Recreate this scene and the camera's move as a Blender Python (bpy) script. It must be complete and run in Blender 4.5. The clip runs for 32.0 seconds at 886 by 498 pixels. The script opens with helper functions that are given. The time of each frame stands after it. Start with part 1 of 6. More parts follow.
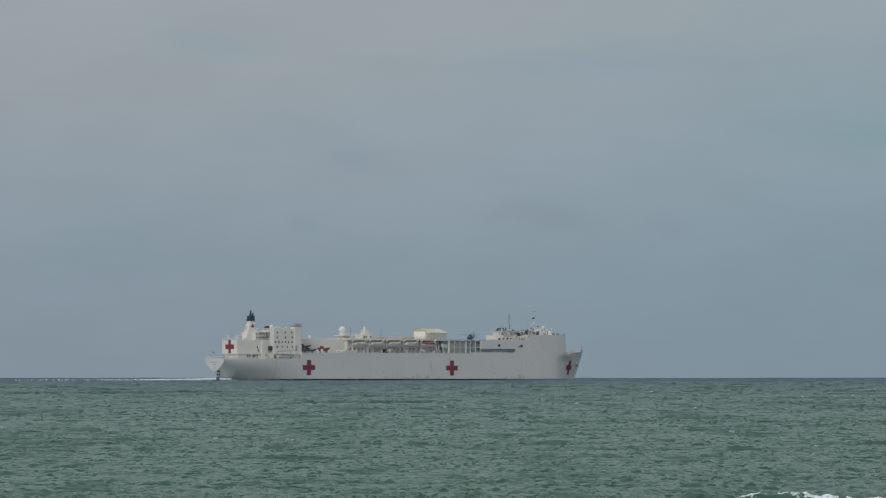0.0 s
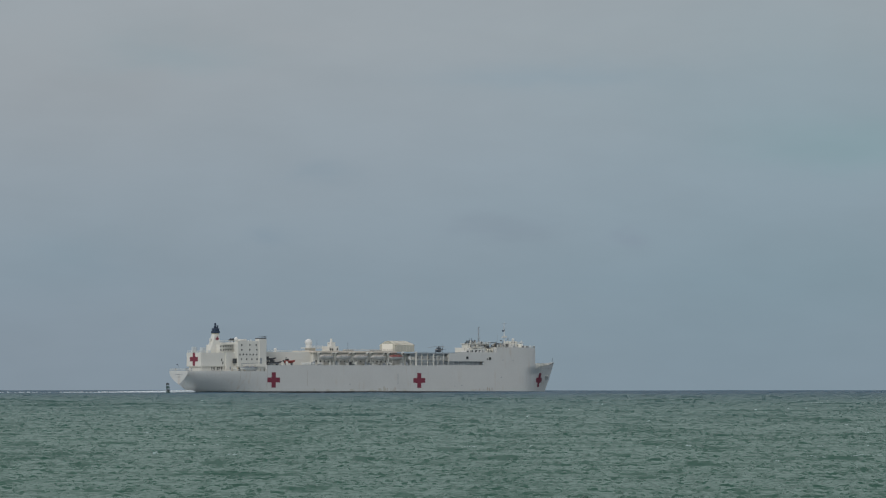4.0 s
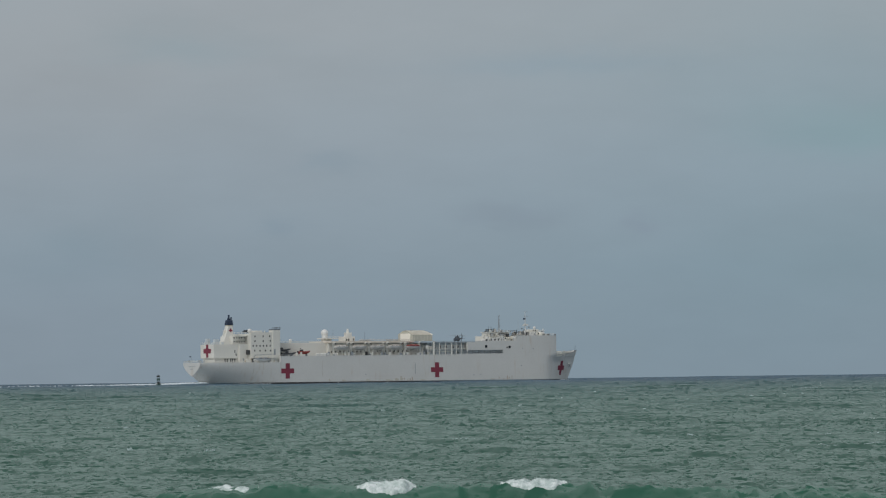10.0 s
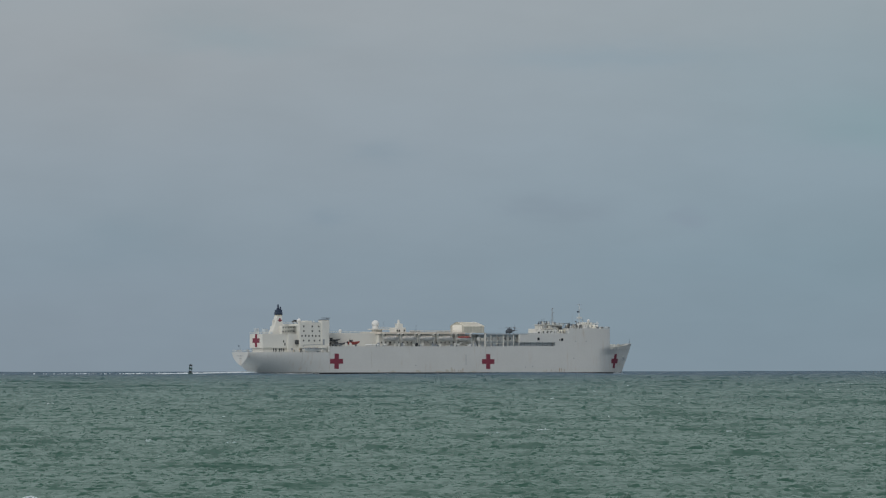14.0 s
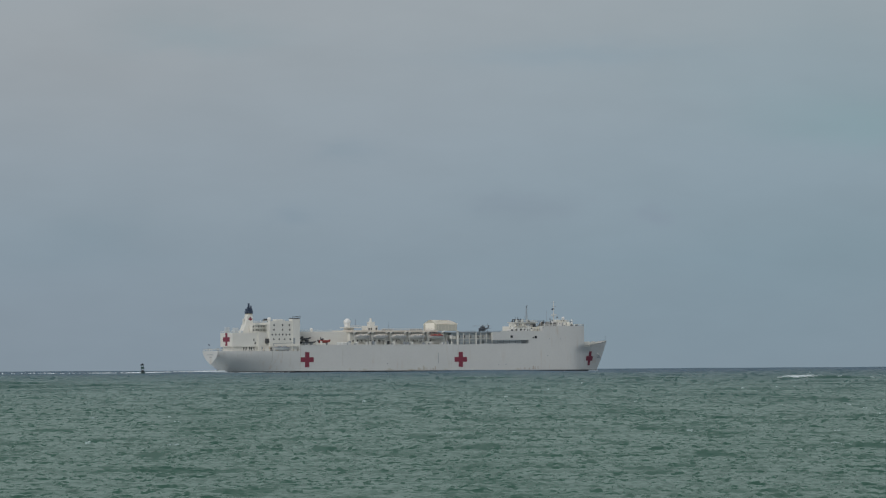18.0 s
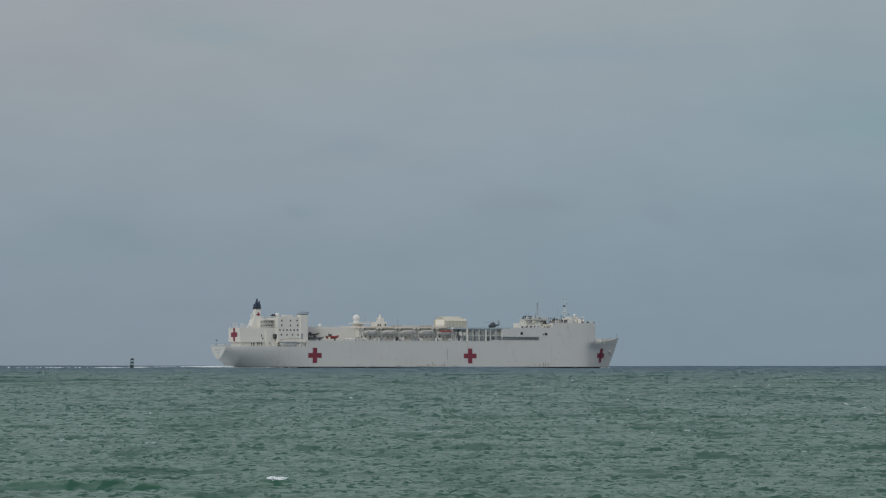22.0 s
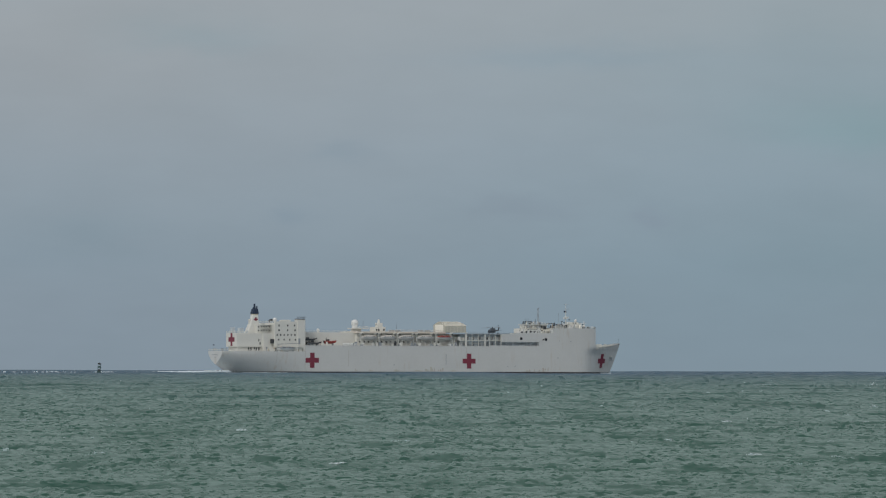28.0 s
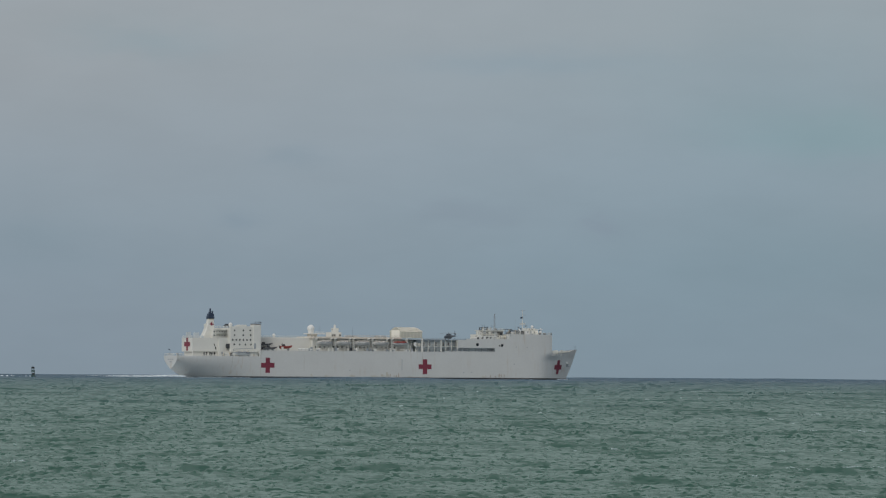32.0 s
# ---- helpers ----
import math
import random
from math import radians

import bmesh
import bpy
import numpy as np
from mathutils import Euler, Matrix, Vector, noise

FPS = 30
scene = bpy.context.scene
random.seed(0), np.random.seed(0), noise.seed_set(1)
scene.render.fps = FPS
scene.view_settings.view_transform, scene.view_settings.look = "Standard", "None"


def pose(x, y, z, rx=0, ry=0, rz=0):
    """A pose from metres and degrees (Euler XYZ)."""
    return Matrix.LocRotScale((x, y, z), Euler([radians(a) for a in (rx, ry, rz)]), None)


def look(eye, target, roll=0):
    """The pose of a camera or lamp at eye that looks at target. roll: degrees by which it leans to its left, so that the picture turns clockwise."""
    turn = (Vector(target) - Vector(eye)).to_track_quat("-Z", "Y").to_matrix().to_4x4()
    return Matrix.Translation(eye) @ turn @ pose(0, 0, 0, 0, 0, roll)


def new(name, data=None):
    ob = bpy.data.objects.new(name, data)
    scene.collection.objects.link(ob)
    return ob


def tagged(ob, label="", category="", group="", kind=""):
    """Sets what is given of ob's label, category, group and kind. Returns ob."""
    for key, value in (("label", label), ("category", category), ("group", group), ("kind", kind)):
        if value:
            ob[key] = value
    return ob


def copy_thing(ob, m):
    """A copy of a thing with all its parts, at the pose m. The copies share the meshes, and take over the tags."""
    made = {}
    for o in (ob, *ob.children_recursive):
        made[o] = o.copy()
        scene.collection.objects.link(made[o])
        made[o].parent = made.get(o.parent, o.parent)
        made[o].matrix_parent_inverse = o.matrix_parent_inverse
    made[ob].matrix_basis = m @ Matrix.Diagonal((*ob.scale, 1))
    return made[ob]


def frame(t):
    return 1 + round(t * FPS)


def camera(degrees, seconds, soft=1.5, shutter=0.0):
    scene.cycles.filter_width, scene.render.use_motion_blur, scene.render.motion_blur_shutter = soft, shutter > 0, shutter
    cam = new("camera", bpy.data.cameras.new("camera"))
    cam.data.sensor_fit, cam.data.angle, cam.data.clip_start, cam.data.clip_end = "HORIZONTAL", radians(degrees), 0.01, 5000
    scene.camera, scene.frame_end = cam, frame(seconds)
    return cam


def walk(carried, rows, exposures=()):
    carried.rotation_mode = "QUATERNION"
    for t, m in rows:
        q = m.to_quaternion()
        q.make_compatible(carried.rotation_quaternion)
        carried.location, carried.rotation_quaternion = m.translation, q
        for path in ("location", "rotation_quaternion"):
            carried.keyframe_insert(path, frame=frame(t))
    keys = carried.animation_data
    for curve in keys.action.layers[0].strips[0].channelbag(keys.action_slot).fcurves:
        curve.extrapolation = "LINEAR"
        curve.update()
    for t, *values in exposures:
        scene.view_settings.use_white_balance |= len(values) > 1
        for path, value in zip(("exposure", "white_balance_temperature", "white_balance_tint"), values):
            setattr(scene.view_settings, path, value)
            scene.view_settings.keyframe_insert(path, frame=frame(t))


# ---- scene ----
# ---------------------------------------------------------------- camera
EYE = 3.5                      # eye height over the still water
cam = camera(9.725, 32.0, 1.22)


def aim(yaw, pitch, roll):
    return pose(0, 0, EYE, 90 + pitch, 0, yaw) @ pose(0, 0, 0, 0, 0, roll)


# seconds, turn to the left, tilt up, lean, in degrees: a long lens held by hand
AIMS = [
    (0, 0.819, 1.377, 0.007), (0.5, 0.752, 1.394, 0.006), (1, 0.651, 1.421, 0.196), (1.5, 0.525, 1.450, 0.205),
    (2, 0.486, 1.514, -0.047), (2.5, 0.399, 1.515, 0.145), (3, 0.337, 1.500, 0.164), (3.5, 0.307, 1.529, 0.043),
    (5.5, 0.195, 1.407, 0.041), (6, 0.166, 1.397, 0.025), (6.5, 0.171, 1.397, 0.059), (7, 0.172, 1.376, 0.012),
    (7.5, 0.183, 1.351, -0.069), (8, 0.177, 1.410, 0.150), (8.5, 0.180, 1.495, 0.007), (9, 0.178, 1.460, -0.353),
    (9.5, 0.176, 1.440, -0.554), (10, 0.149, 1.394, -0.668), (10.5, 0.222, 1.353, -0.443), (11, 0.278, 1.246, -0.359),
    (11.5, 0.402, 1.210, -0.724), (12, 0.459, 1.249, -0.763), (12.5, 0.502, 1.258, -0.518), (13, 0.567, 1.248, -0.427),
    (13.5, 0.592, 1.301, -0.191), (14, 0.513, 1.306, -0.043), (14.5, 0.394, 1.369, 0.015), (16.5, 0.186, 1.231, -0.212),
    (17, 0.150, 1.263, -0.258), (17.5, 0.035, 1.314, -0.413), (18, -0.013, 1.283, -0.280), (18.5, -0.086, 1.227, -0.332),
    (19, -0.102, 1.203, -0.365), (19.5, -0.107, 1.186, -0.208), (20, -0.101, 1.274, -0.448), (20.5, -0.056, 1.243, -0.211),
    (21, -0.083, 1.190, -0.089), (21.5, -0.085, 1.189, -0.033), (22, -0.128, 1.244, 0.053), (22.5, -0.226, 1.277, 0.161),
    (23, -0.257, 1.273, 0.184), (23.5, -0.295, 1.236, 0.307), (24, -0.299, 1.208, 0.311), (24.5, -0.251, 1.302, 0.347),
    (25, -0.275, 1.341, 0.348), (25.5, -0.279, 1.331, 0.315), (27.5, -0.449, 1.262, 0.073), (28, -0.483, 1.300, 0.152),
    (28.5, -0.574, 1.370, 0.290), (29, -0.633, 1.321, 0.310), (29.5, -0.698, 1.283, 0.306), (30, -0.792, 1.214, 0.077),
    (30.5, -0.874, 1.241, 0.159), (31, -0.950, 1.313, 0.310), (31.5, -1.039, 1.386, 0.464), (32, -1.195, 1.364, 0.393),
]
walk(cam, [(t, aim(a, b, c)) for t, a, b, c in AIMS], [(0, 0.0), (32, 0.0)])

# ---------------------------------------------------------------- light
SUN_FROM = Vector((-0.46, -0.70, 0.66)).normalized()
sun_data = bpy.data.lights.new("sun", "SUN")
sun_data.energy, sun_data.angle, sun_data.color = 0.95, radians(12), (1.0, 0.965, 0.92)
sun = new("sun", sun_data)
sun.matrix_world = look(SUN_FROM * 900, (0, 0, 0))

world = bpy.data.worlds.new("overcast_sky")
scene.world = world
world.use_nodes = True


class Nodes:
    """A short way to write node trees."""

    def __init__(self, tree):
        self.tree = tree
        tree.nodes.clear()

    def add(self, kind, **settings):
        node = self.tree.nodes.new(kind)
        for key, value in settings.items():
            if key in node.inputs:
                node.inputs[key].default_value = value
        return node

    def link(self, a, b):
        self.tree.links.new(a, b)

    def math(self, op, a, b=None, clamp=False):
        node = self.tree.nodes.new("ShaderNodeMath")
        node.operation, node.use_clamp = op, clamp
        for i, v in enumerate((a, b)):
            if v is None:
                continue
            if isinstance(v, (int, float)):
                node.inputs[i].default_value = v
            else:
                self.link(v, node.inputs[i])
        return node.outputs[0]

    def vec(self, op, a, b=None):
        node = self.tree.nodes.new("ShaderNodeVectorMath")
        node.operation = op
        for i, v in enumerate((a, b)):
            if v is None:
                continue
            if isinstance(v, tuple):
                node.inputs[i].default_value = v
            else:
                self.link(v, node.inputs[i])
        return node.outputs[0]

    def scaled(self, a, k):
        node = self.tree.nodes.new("ShaderNodeVectorMath")
        node.operation = "SCALE"
        self.link(a, node.inputs[0])
        node.inputs["Scale"].default_value = k
        return node.outputs[0]

    def mix(self, fac, a, b):
        node = self.tree.nodes.new("ShaderNodeMix")
        node.data_type = "RGBA"
        for socket, v in ((node.inputs[0], fac), (node.inputs[6], a), (node.inputs[7], b)):
            if isinstance(v, (int, float)):
                socket.default_value = v
            elif isinstance(v, tuple):
                socket.default_value = (*v, 1)
            else:
                self.link(v, socket)
        return node.outputs[2]

    def ramp(self, fac, stops):
        node = self.tree.nodes.new("ShaderNodeValToRGB")
        els = node.color_ramp.elements
        while len(els) < len(stops):
            els.new(0.5)
        for el, (p, c) in zip(els, stops):
            el.position = p
            el.color = (c, c, c, 1) if isinstance(c, (int, float)) else (*c, 1)
        self.link(fac, node.inputs[0])
        return node.outputs[0]

    def noise(self, where, scale, detail=3.0, rough=0.5, out="Fac"):
        node = self.tree.nodes.new("ShaderNodeTexNoise")
        node.inputs["Scale"].default_value = scale
        node.inputs["Detail"].default_value = detail
        node.inputs["Roughness"].default_value = rough
        self.link(where, node.inputs["Vector"])
        return node.outputs[out]


def sky_world():
    n = Nodes(world.node_tree)
    out = n.add("ShaderNodeOutputWorld")
    sky = n.add("ShaderNodeTexSky")
    sky.sky_type, sky.sun_disc = "NISHITA", False
    sky.sun_elevation = math.asin(SUN_FROM.z)
    sky.sun_rotation = math.atan2(SUN_FROM.x, SUN_FROM.y)
    sky.dust_density = 3.0
    where = n.add("ShaderNodeTexCoord").outputs["Generated"]
    parts = n.add("ShaderNodeSeparateXYZ")
    n.link(where, parts.inputs[0])
    up = parts.outputs[2]
    # the cloud layer: blue-grey haze low down, paler and warmer higher up, whitest overhead
    low = n.ramp(n.math("MULTIPLY", up, 12.0, True), [
        (0.0, (0.238, 0.304, 0.362)), (0.25, (0.248, 0.322, 0.384)), (0.50, (0.286, 0.350, 0.408)),
        (0.80, (0.322, 0.366, 0.404)), (1.0, (0.325, 0.370, 0.407))])
    high = n.ramp(up, [(0.0, (0.32, 0.35, 0.37)), (0.25, (0.42, 0.44, 0.46)), (1.0, (0.62, 0.65, 0.68))])
    cloud = n.mix(n.math("MULTIPLY", n.math("SUBTRACT", up, 0.07), 8.0, True), low, high)
    flat = n.vec("MULTIPLY", where, (1.0, 1.0, 2.4))
    large = n.noise(flat, 11.0, 4.0, 0.45)
    small = n.noise(n.vec("MULTIPLY", where, (1.0, 1.0, 2.8)), 40.0, 5.0, 0.55)
    warm = n.ramp(large, [(0.36, 0.0), (0.66, 1.0)])
    cloud = n.mix(n.math("MULTIPLY", warm, 0.4), cloud, n.vec("MULTIPLY", cloud, (1.05, 1.0, 0.98)))
    grey = n.ramp(small, [(0.30, 0.97), (0.62, 1.012)])
    cloud = n.vec("MULTIPLY", cloud, grey)
    thin = n.scaled(sky.outputs[0], 0.10)
    both = n.mix(0.92, thin, cloud)
    back = n.add("ShaderNodeBackground", Strength=1.0)
    n.link(both, back.inputs[0])
    n.link(back.outputs[0], out.inputs[0])


sky_world()

# ---------------------------------------------------------------- materials


def material(name, colour, rough=0.5, metal=0.0, vary=0.12, scale=0.6, bump=0.0, streaks=None, streak_colour=(0.25, 0.12, 0.05), emit=0.0):
    """A painted or bare surface: its colour uneven at two scales, with worn gloss and, where asked, stains that run down."""
    mat = bpy.data.materials.new(name)
    mat.use_nodes = True
    n = Nodes(mat.node_tree)
    out = n.add("ShaderNodeOutputMaterial")
    skin = n.add("ShaderNodeBsdfPrincipled", Roughness=rough, Metallic=metal)
    where = n.add("ShaderNodeTexCoord").outputs["Object"]
    broad = n.noise(where, scale * 0.25, 4.0, 0.6)
    fine = n.noise(where, scale * 3.0, 5.0, 0.6)
    both = n.math("ADD", n.math("MULTIPLY", broad, 0.6), n.math("MULTIPLY", fine, 0.4))
    tone = n.ramp(both, [(0.3, 1.0 - vary), (0.7, 1.0 + vary * 0.5)])
    rgb = n.vec("MULTIPLY", tone, tuple(colour))
    if streaks:
        long = n.vec("MULTIPLY", where, (1.0, 1.0, 0.10))
        runs = n.noise(long, streaks[0], 3.0, 0.6)
        patch = n.noise(n.vec("ADD", where, (31.0, 7.0, 2.0)), 0.045, 3.0, 0.6)
        mask = n.math("MULTIPLY", n.ramp(runs, [(0.54, 0.0), (0.74, 1.0)]), n.ramp(patch, [(0.46, 0.0), (0.66, 1.0)]))
        rgb = n.mix(n.math("MULTIPLY", mask, streaks[1]), rgb, streak_colour)
    n.link(rgb, skin.inputs["Base Color"])
    n.link(n.math("ADD", n.math("MULTIPLY", fine, 0.2), rough - 0.1), skin.inputs["Roughness"])
    if bump:
        b = n.add("ShaderNodeBump", Strength=bump, Distance=0.1)
        n.link(fine, b.inputs["Height"])
        n.link(b.outputs[0], skin.inputs["Normal"])
    n.link(skin.outputs[0], out.inputs[0])
    return mat


def water_material(name="sea_water", out_to_sea=0.0, least=-0.135, deep=None):
    """Turbid green coastal water, ruffled by wind at scales below the size of the mesh; the ruffles lean towards the shore."""
    mat = bpy.data.materials.new(name)
    mat.use_nodes = True
    n = Nodes(mat.node_tree)
    out = n.add("ShaderNodeOutputMaterial")
    body = n.add("ShaderNodeBsdfDiffuse")                      # light that comes back up out of the water
    body.inputs["Normal"].default_value = (0, 0, 1)
    gloss = n.add("ShaderNodeBsdfGlossy", Roughness=0.14, Color=(0.85, 1.0, 0.92, 1.0))
    fresnel = n.add("ShaderNodeFresnel", IOR=1.333)
    skin = n.add("ShaderNodeMixShader")
    n.link(fresnel.outputs[0], skin.inputs[0])
    n.link(body.outputs[0], skin.inputs[1])
    n.link(gloss.outputs[0], skin.inputs[2])
    up = n.add("ShaderNodeCombineXYZ", Z=1.0)
    n.link(up.outputs[0], body.inputs["Normal"])
    where = n.add("ShaderNodeTexCoord").outputs["Object"]
    geo = n.add("ShaderNodeNewGeometry")
    murk = n.noise(where, 0.010, 4.0, 0.55)
    rgb = n.mix(n.ramp(murk, [(0.35, 0.0), (0.65, 1.0)]), (0.029, 0.085, 0.060), (0.036, 0.097, 0.068))
    if deep:
        rgb = n.mix(n.noise(where, 0.7, 3.0, 0.6), deep, tuple(0.7 * c for c in deep))
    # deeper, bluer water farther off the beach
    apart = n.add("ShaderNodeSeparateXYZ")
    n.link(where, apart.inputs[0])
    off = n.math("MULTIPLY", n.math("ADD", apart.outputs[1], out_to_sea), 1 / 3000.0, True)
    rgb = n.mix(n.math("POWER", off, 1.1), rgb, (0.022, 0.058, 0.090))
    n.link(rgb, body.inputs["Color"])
    # tint painted into the sky's reflection: green close in, blue towards the horizon
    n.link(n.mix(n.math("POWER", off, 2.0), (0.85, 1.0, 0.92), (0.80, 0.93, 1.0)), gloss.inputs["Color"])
    slope = None
    # cat's-paws: steep little facets in rows drawn out by the wind, finer and coarser
    gust = n.math("MULTIPLY", n.math("SUBTRACT", n.noise(n.vec("MULTIPLY", where, (0.16, 0.045, 0.0)), 1.0, 3.0, 0.6), 0.5), 0.12)
    for sx, sy, k, few in ((1.15, 0.85, 0.62, 0.61), (2.3, 1.80, 0.58, 0.615), (5.0, 3.2, 0.42, 0.62), (0.70, 0.24, 0.50, 0.625), (1.5, 0.34, 0.50, 0.615), (0.30, 0.050, 0.16, 0.58), (0.09, 0.007, 0.08, 0.54)):
        rows = n.math("ADD", n.noise(n.vec("MULTIPLY", where, (sx, sy, 0.0)), 1.0, 2.0, 0.6), gust)
        face = n.add("ShaderNodeCombineXYZ")
        n.link(n.math("MULTIPLY", n.ramp(rows, [(few - 0.20, -0.06), (few, 0.0), (few + 0.07, 1.0)]), -k), face.inputs[1])
        slope = face.outputs[0] if slope is None else n.vec("ADD", slope, face.outputs[0])
    for scale, k, sx in ((2.6, 0.22, 0.6), (0.8, 0.24, 0.5), (0.16, 0.12, 0.4)):
        field = n.noise(n.vec("MULTIPLY", where, (sx, 1.0, 0.0)), scale, 2.0, 0.55, "Color")
        one = n.vec("MULTIPLY", n.vec("SUBTRACT", field, (0.5, 0.5, 0.5)), (k * 1.0, k * 1.6, 0.0))
        slope = n.vec("ADD", slope, one)
    push = n.add("ShaderNodeCombineXYZ")
    n.link(n.math("SUBTRACT", WATER_LEAN, n.math("MULTIPLY", off, 0.11)), push.inputs[1])
    lean = n.vec("ADD", slope, push.outputs[0])
    tilted = n.vec("NORMALIZE", n.vec("MINIMUM", n.vec("ADD", geo.outputs["Normal"], lean), (9.0, least, 9.0)))
    n.link(tilted, gloss.inputs["Normal"])
    n.link(tilted, fresnel.inputs["Normal"])
    n.link(skin.outputs[0], out.inputs[0])
    return mat


WATER_LEAN = -0.118


def foam_material():
    mat = bpy.data.materials.new("sea_foam")
    mat.use_nodes = True
    n = Nodes(mat.node_tree)
    out = n.add("ShaderNodeOutputMaterial")
    skin = n.add("ShaderNodeBsdfPrincipled", Roughness=0.75)
    where = n.add("ShaderNodeTexCoord").outputs["Object"]
    web = n.noise(where, 5.0, 6.0, 0.7)
    rgb = n.mix(n.ramp(web, [(0.38, 0.0), (0.60, 1.0)]), (0.42, 0.52, 0.50), (0.76, 0.82, 0.82))
    n.link(rgb, skin.inputs["Base Color"])
    b = n.add("ShaderNodeBump", Strength=0.6, Distance=0.05)
    n.link(n.noise(where, 14.0, 4.0, 0.6), b.inputs["Height"])
    n.link(b.outputs[0], skin.inputs["Normal"])
    n.link(skin.outputs[0], out.inputs[0])
    return mat


M_HULL = material("hull_white_paint", (0.590, 0.594, 0.577), 0.45, vary=0.07, scale=0.25, streaks=(0.55, 0.46), streak_colour=(0.42, 0.30, 0.18))
M_WHITE = material("house_white_paint", (0.685, 0.675, 0.625), 0.45, vary=0.08, scale=0.5, streaks=(1.2, 0.22), streak_colour=(0.45, 0.36, 0.25))
M_CREAM = material("cream_paint", (0.70, 0.67, 0.58), 0.5, vary=0.10, scale=0.5)
M_BUFF = material("buff_deck_edge", (0.62, 0.52, 0.38), 0.6, vary=0.16, scale=0.8)
M_RED = material("red_cross_paint", (0.21, 0.028, 0.052), 0.5, vary=0.15, scale=0.8)
M_BOOT = material("boot_topping", (0.052, 0.048, 0.050), 0.5, vary=0.3, scale=0.5, streaks=(0.8, 0.6), streak_colour=(0.15, 0.07, 0.04))
M_BLUE = material("funnel_navy_paint", (0.030, 0.048, 0.085), 0.45, vary=0.15)
M_GOLD = material("funnel_band_yellow", (0.60, 0.54, 0.38), 0.5)
M_STEEL = material("dark_steel", (0.06, 0.065, 0.07), 0.5, 0.3, vary=0.2)
M_GREY = material("grey_paint", (0.30, 0.33, 0.35), 0.5, vary=0.14)
M_DECK = material("deck_green_grey", (0.16, 0.19, 0.19), 0.7, vary=0.2)
M_GLASS = material("dark_window_glass", (0.018, 0.022, 0.028), 0.12, vary=0.1)
# recess walls' shade mixed into this blue-grey; on the ventilators plain pale grey
M_SHADE = material("shaded_wall_and_vent_grey", (0.52, 0.57, 0.60), 0.6, vary=0.12)
M_ORANGE = material("rescue_boat_red", (0.30, 0.045, 0.035), 0.45, vary=0.12)
M_BOAT = material("lifeboat_white_gelcoat", (0.72, 0.72, 0.70), 0.4, vary=0.12)
M_GEL = material("weathered_gelcoat", (0.60, 0.575, 0.54), 0.5, vary=0.16, scale=1.2)
M_HELI = material("helicopter_grey_paint", (0.050, 0.066, 0.086), 0.5, vary=0.2)
M_BUOY = material("buoy_dark_green", (0.030, 0.075, 0.068), 0.55, vary=0.3, scale=3.0)
M_RUST = material("rust_runs", (0.33, 0.21, 0.12), 0.8, vary=0.35, scale=1.5)
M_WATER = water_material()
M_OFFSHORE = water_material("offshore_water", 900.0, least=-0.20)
M_FOAM = foam_material()
M_FACE = water_material("wave_face_water", least=-0.20, deep=(0.030, 0.130, 0.084))
M_LOW_FACE = water_material("low_wave_water", least=-0.16, deep=(0.030, 0.112, 0.074))
M_FLECK = material("thin_foam", (0.48, 0.59, 0.60), 0.8, vary=0.35, scale=6.0)
M_GRIME = material("waterline_grime", (0.52, 0.495, 0.435), 0.7, vary=0.25, scale=2.0)
M_DECKEDGE = material("faded_buff_edge", (0.66, 0.60, 0.52), 0.6, vary=0.14, scale=0.8)
M_SEAM = material("weathered_seam", (0.50, 0.48, 0.44), 0.6, vary=0.2)
M_ROOF = material("roof_sheet_pale_cream", (0.90, 0.87, 0.78), 0.35, vary=0.06, scale=0.6)
M_WASH = material("wash_white", (0.82, 0.89, 0.93), 0.8, vary=0.10, scale=1.2)
M_BEIGE = material("shelter_wall_beige", (0.50, 0.49, 0.42), 0.6, vary=0.12)


def cloud_material():
    """Uneven thin cloud that tints the light coming through it: shreds given by bearing and height in degrees, their spread and depth."""
    mat = bpy.data.materials.new("thin_cloud")
    mat.use_nodes = True
    n = Nodes(mat.node_tree)
    out = n.add("ShaderNodeOutputMaterial")
    where = n.add("ShaderNodeTexCoord").outputs["Object"]
    angle = n.scaled(where, 57.3 / CLOUD_FAR)
    fray = n.vec("SUBTRACT", n.noise(n.vec("MULTIPLY", angle, (0.8, 0.8, 2.0)), 1.0, 4.0, 0.55, "Color"), (0.5, 0.5, 0.5))
    bent = n.vec("ADD", angle, n.vec("MULTIPLY", fray, (1.5, 0.0, 0.55)))
    tint = None
    for bearing, up, wide, tall, depth in CLOUD_SHREDS:
        off = n.vec("MULTIPLY", n.vec("SUBTRACT", bent, (bearing, 0.0, up)), (1.0 / wide, 0.0, 1.0 / tall))
        near = n.tree.nodes.new("ShaderNodeVectorMath")
        near.operation = "DOT_PRODUCT"
        n.link(off, near.inputs[0])
        n.link(off, near.inputs[1])
        fall = n.math("POWER", 2.718, n.math("MULTIPLY", near.outputs["Value"], -1.0))
        one = n.vec("SUBTRACT", (1.0, 1.0, 1.0), n.vec("MULTIPLY", depth, fall))
        tint = one if tint is None else n.vec("MULTIPLY", tint, one)
    veil = n.add("ShaderNodeBsdfTransparent")
    n.link(tint, veil.inputs[0])
    n.link(veil.outputs[0], out.inputs[0])
    return mat


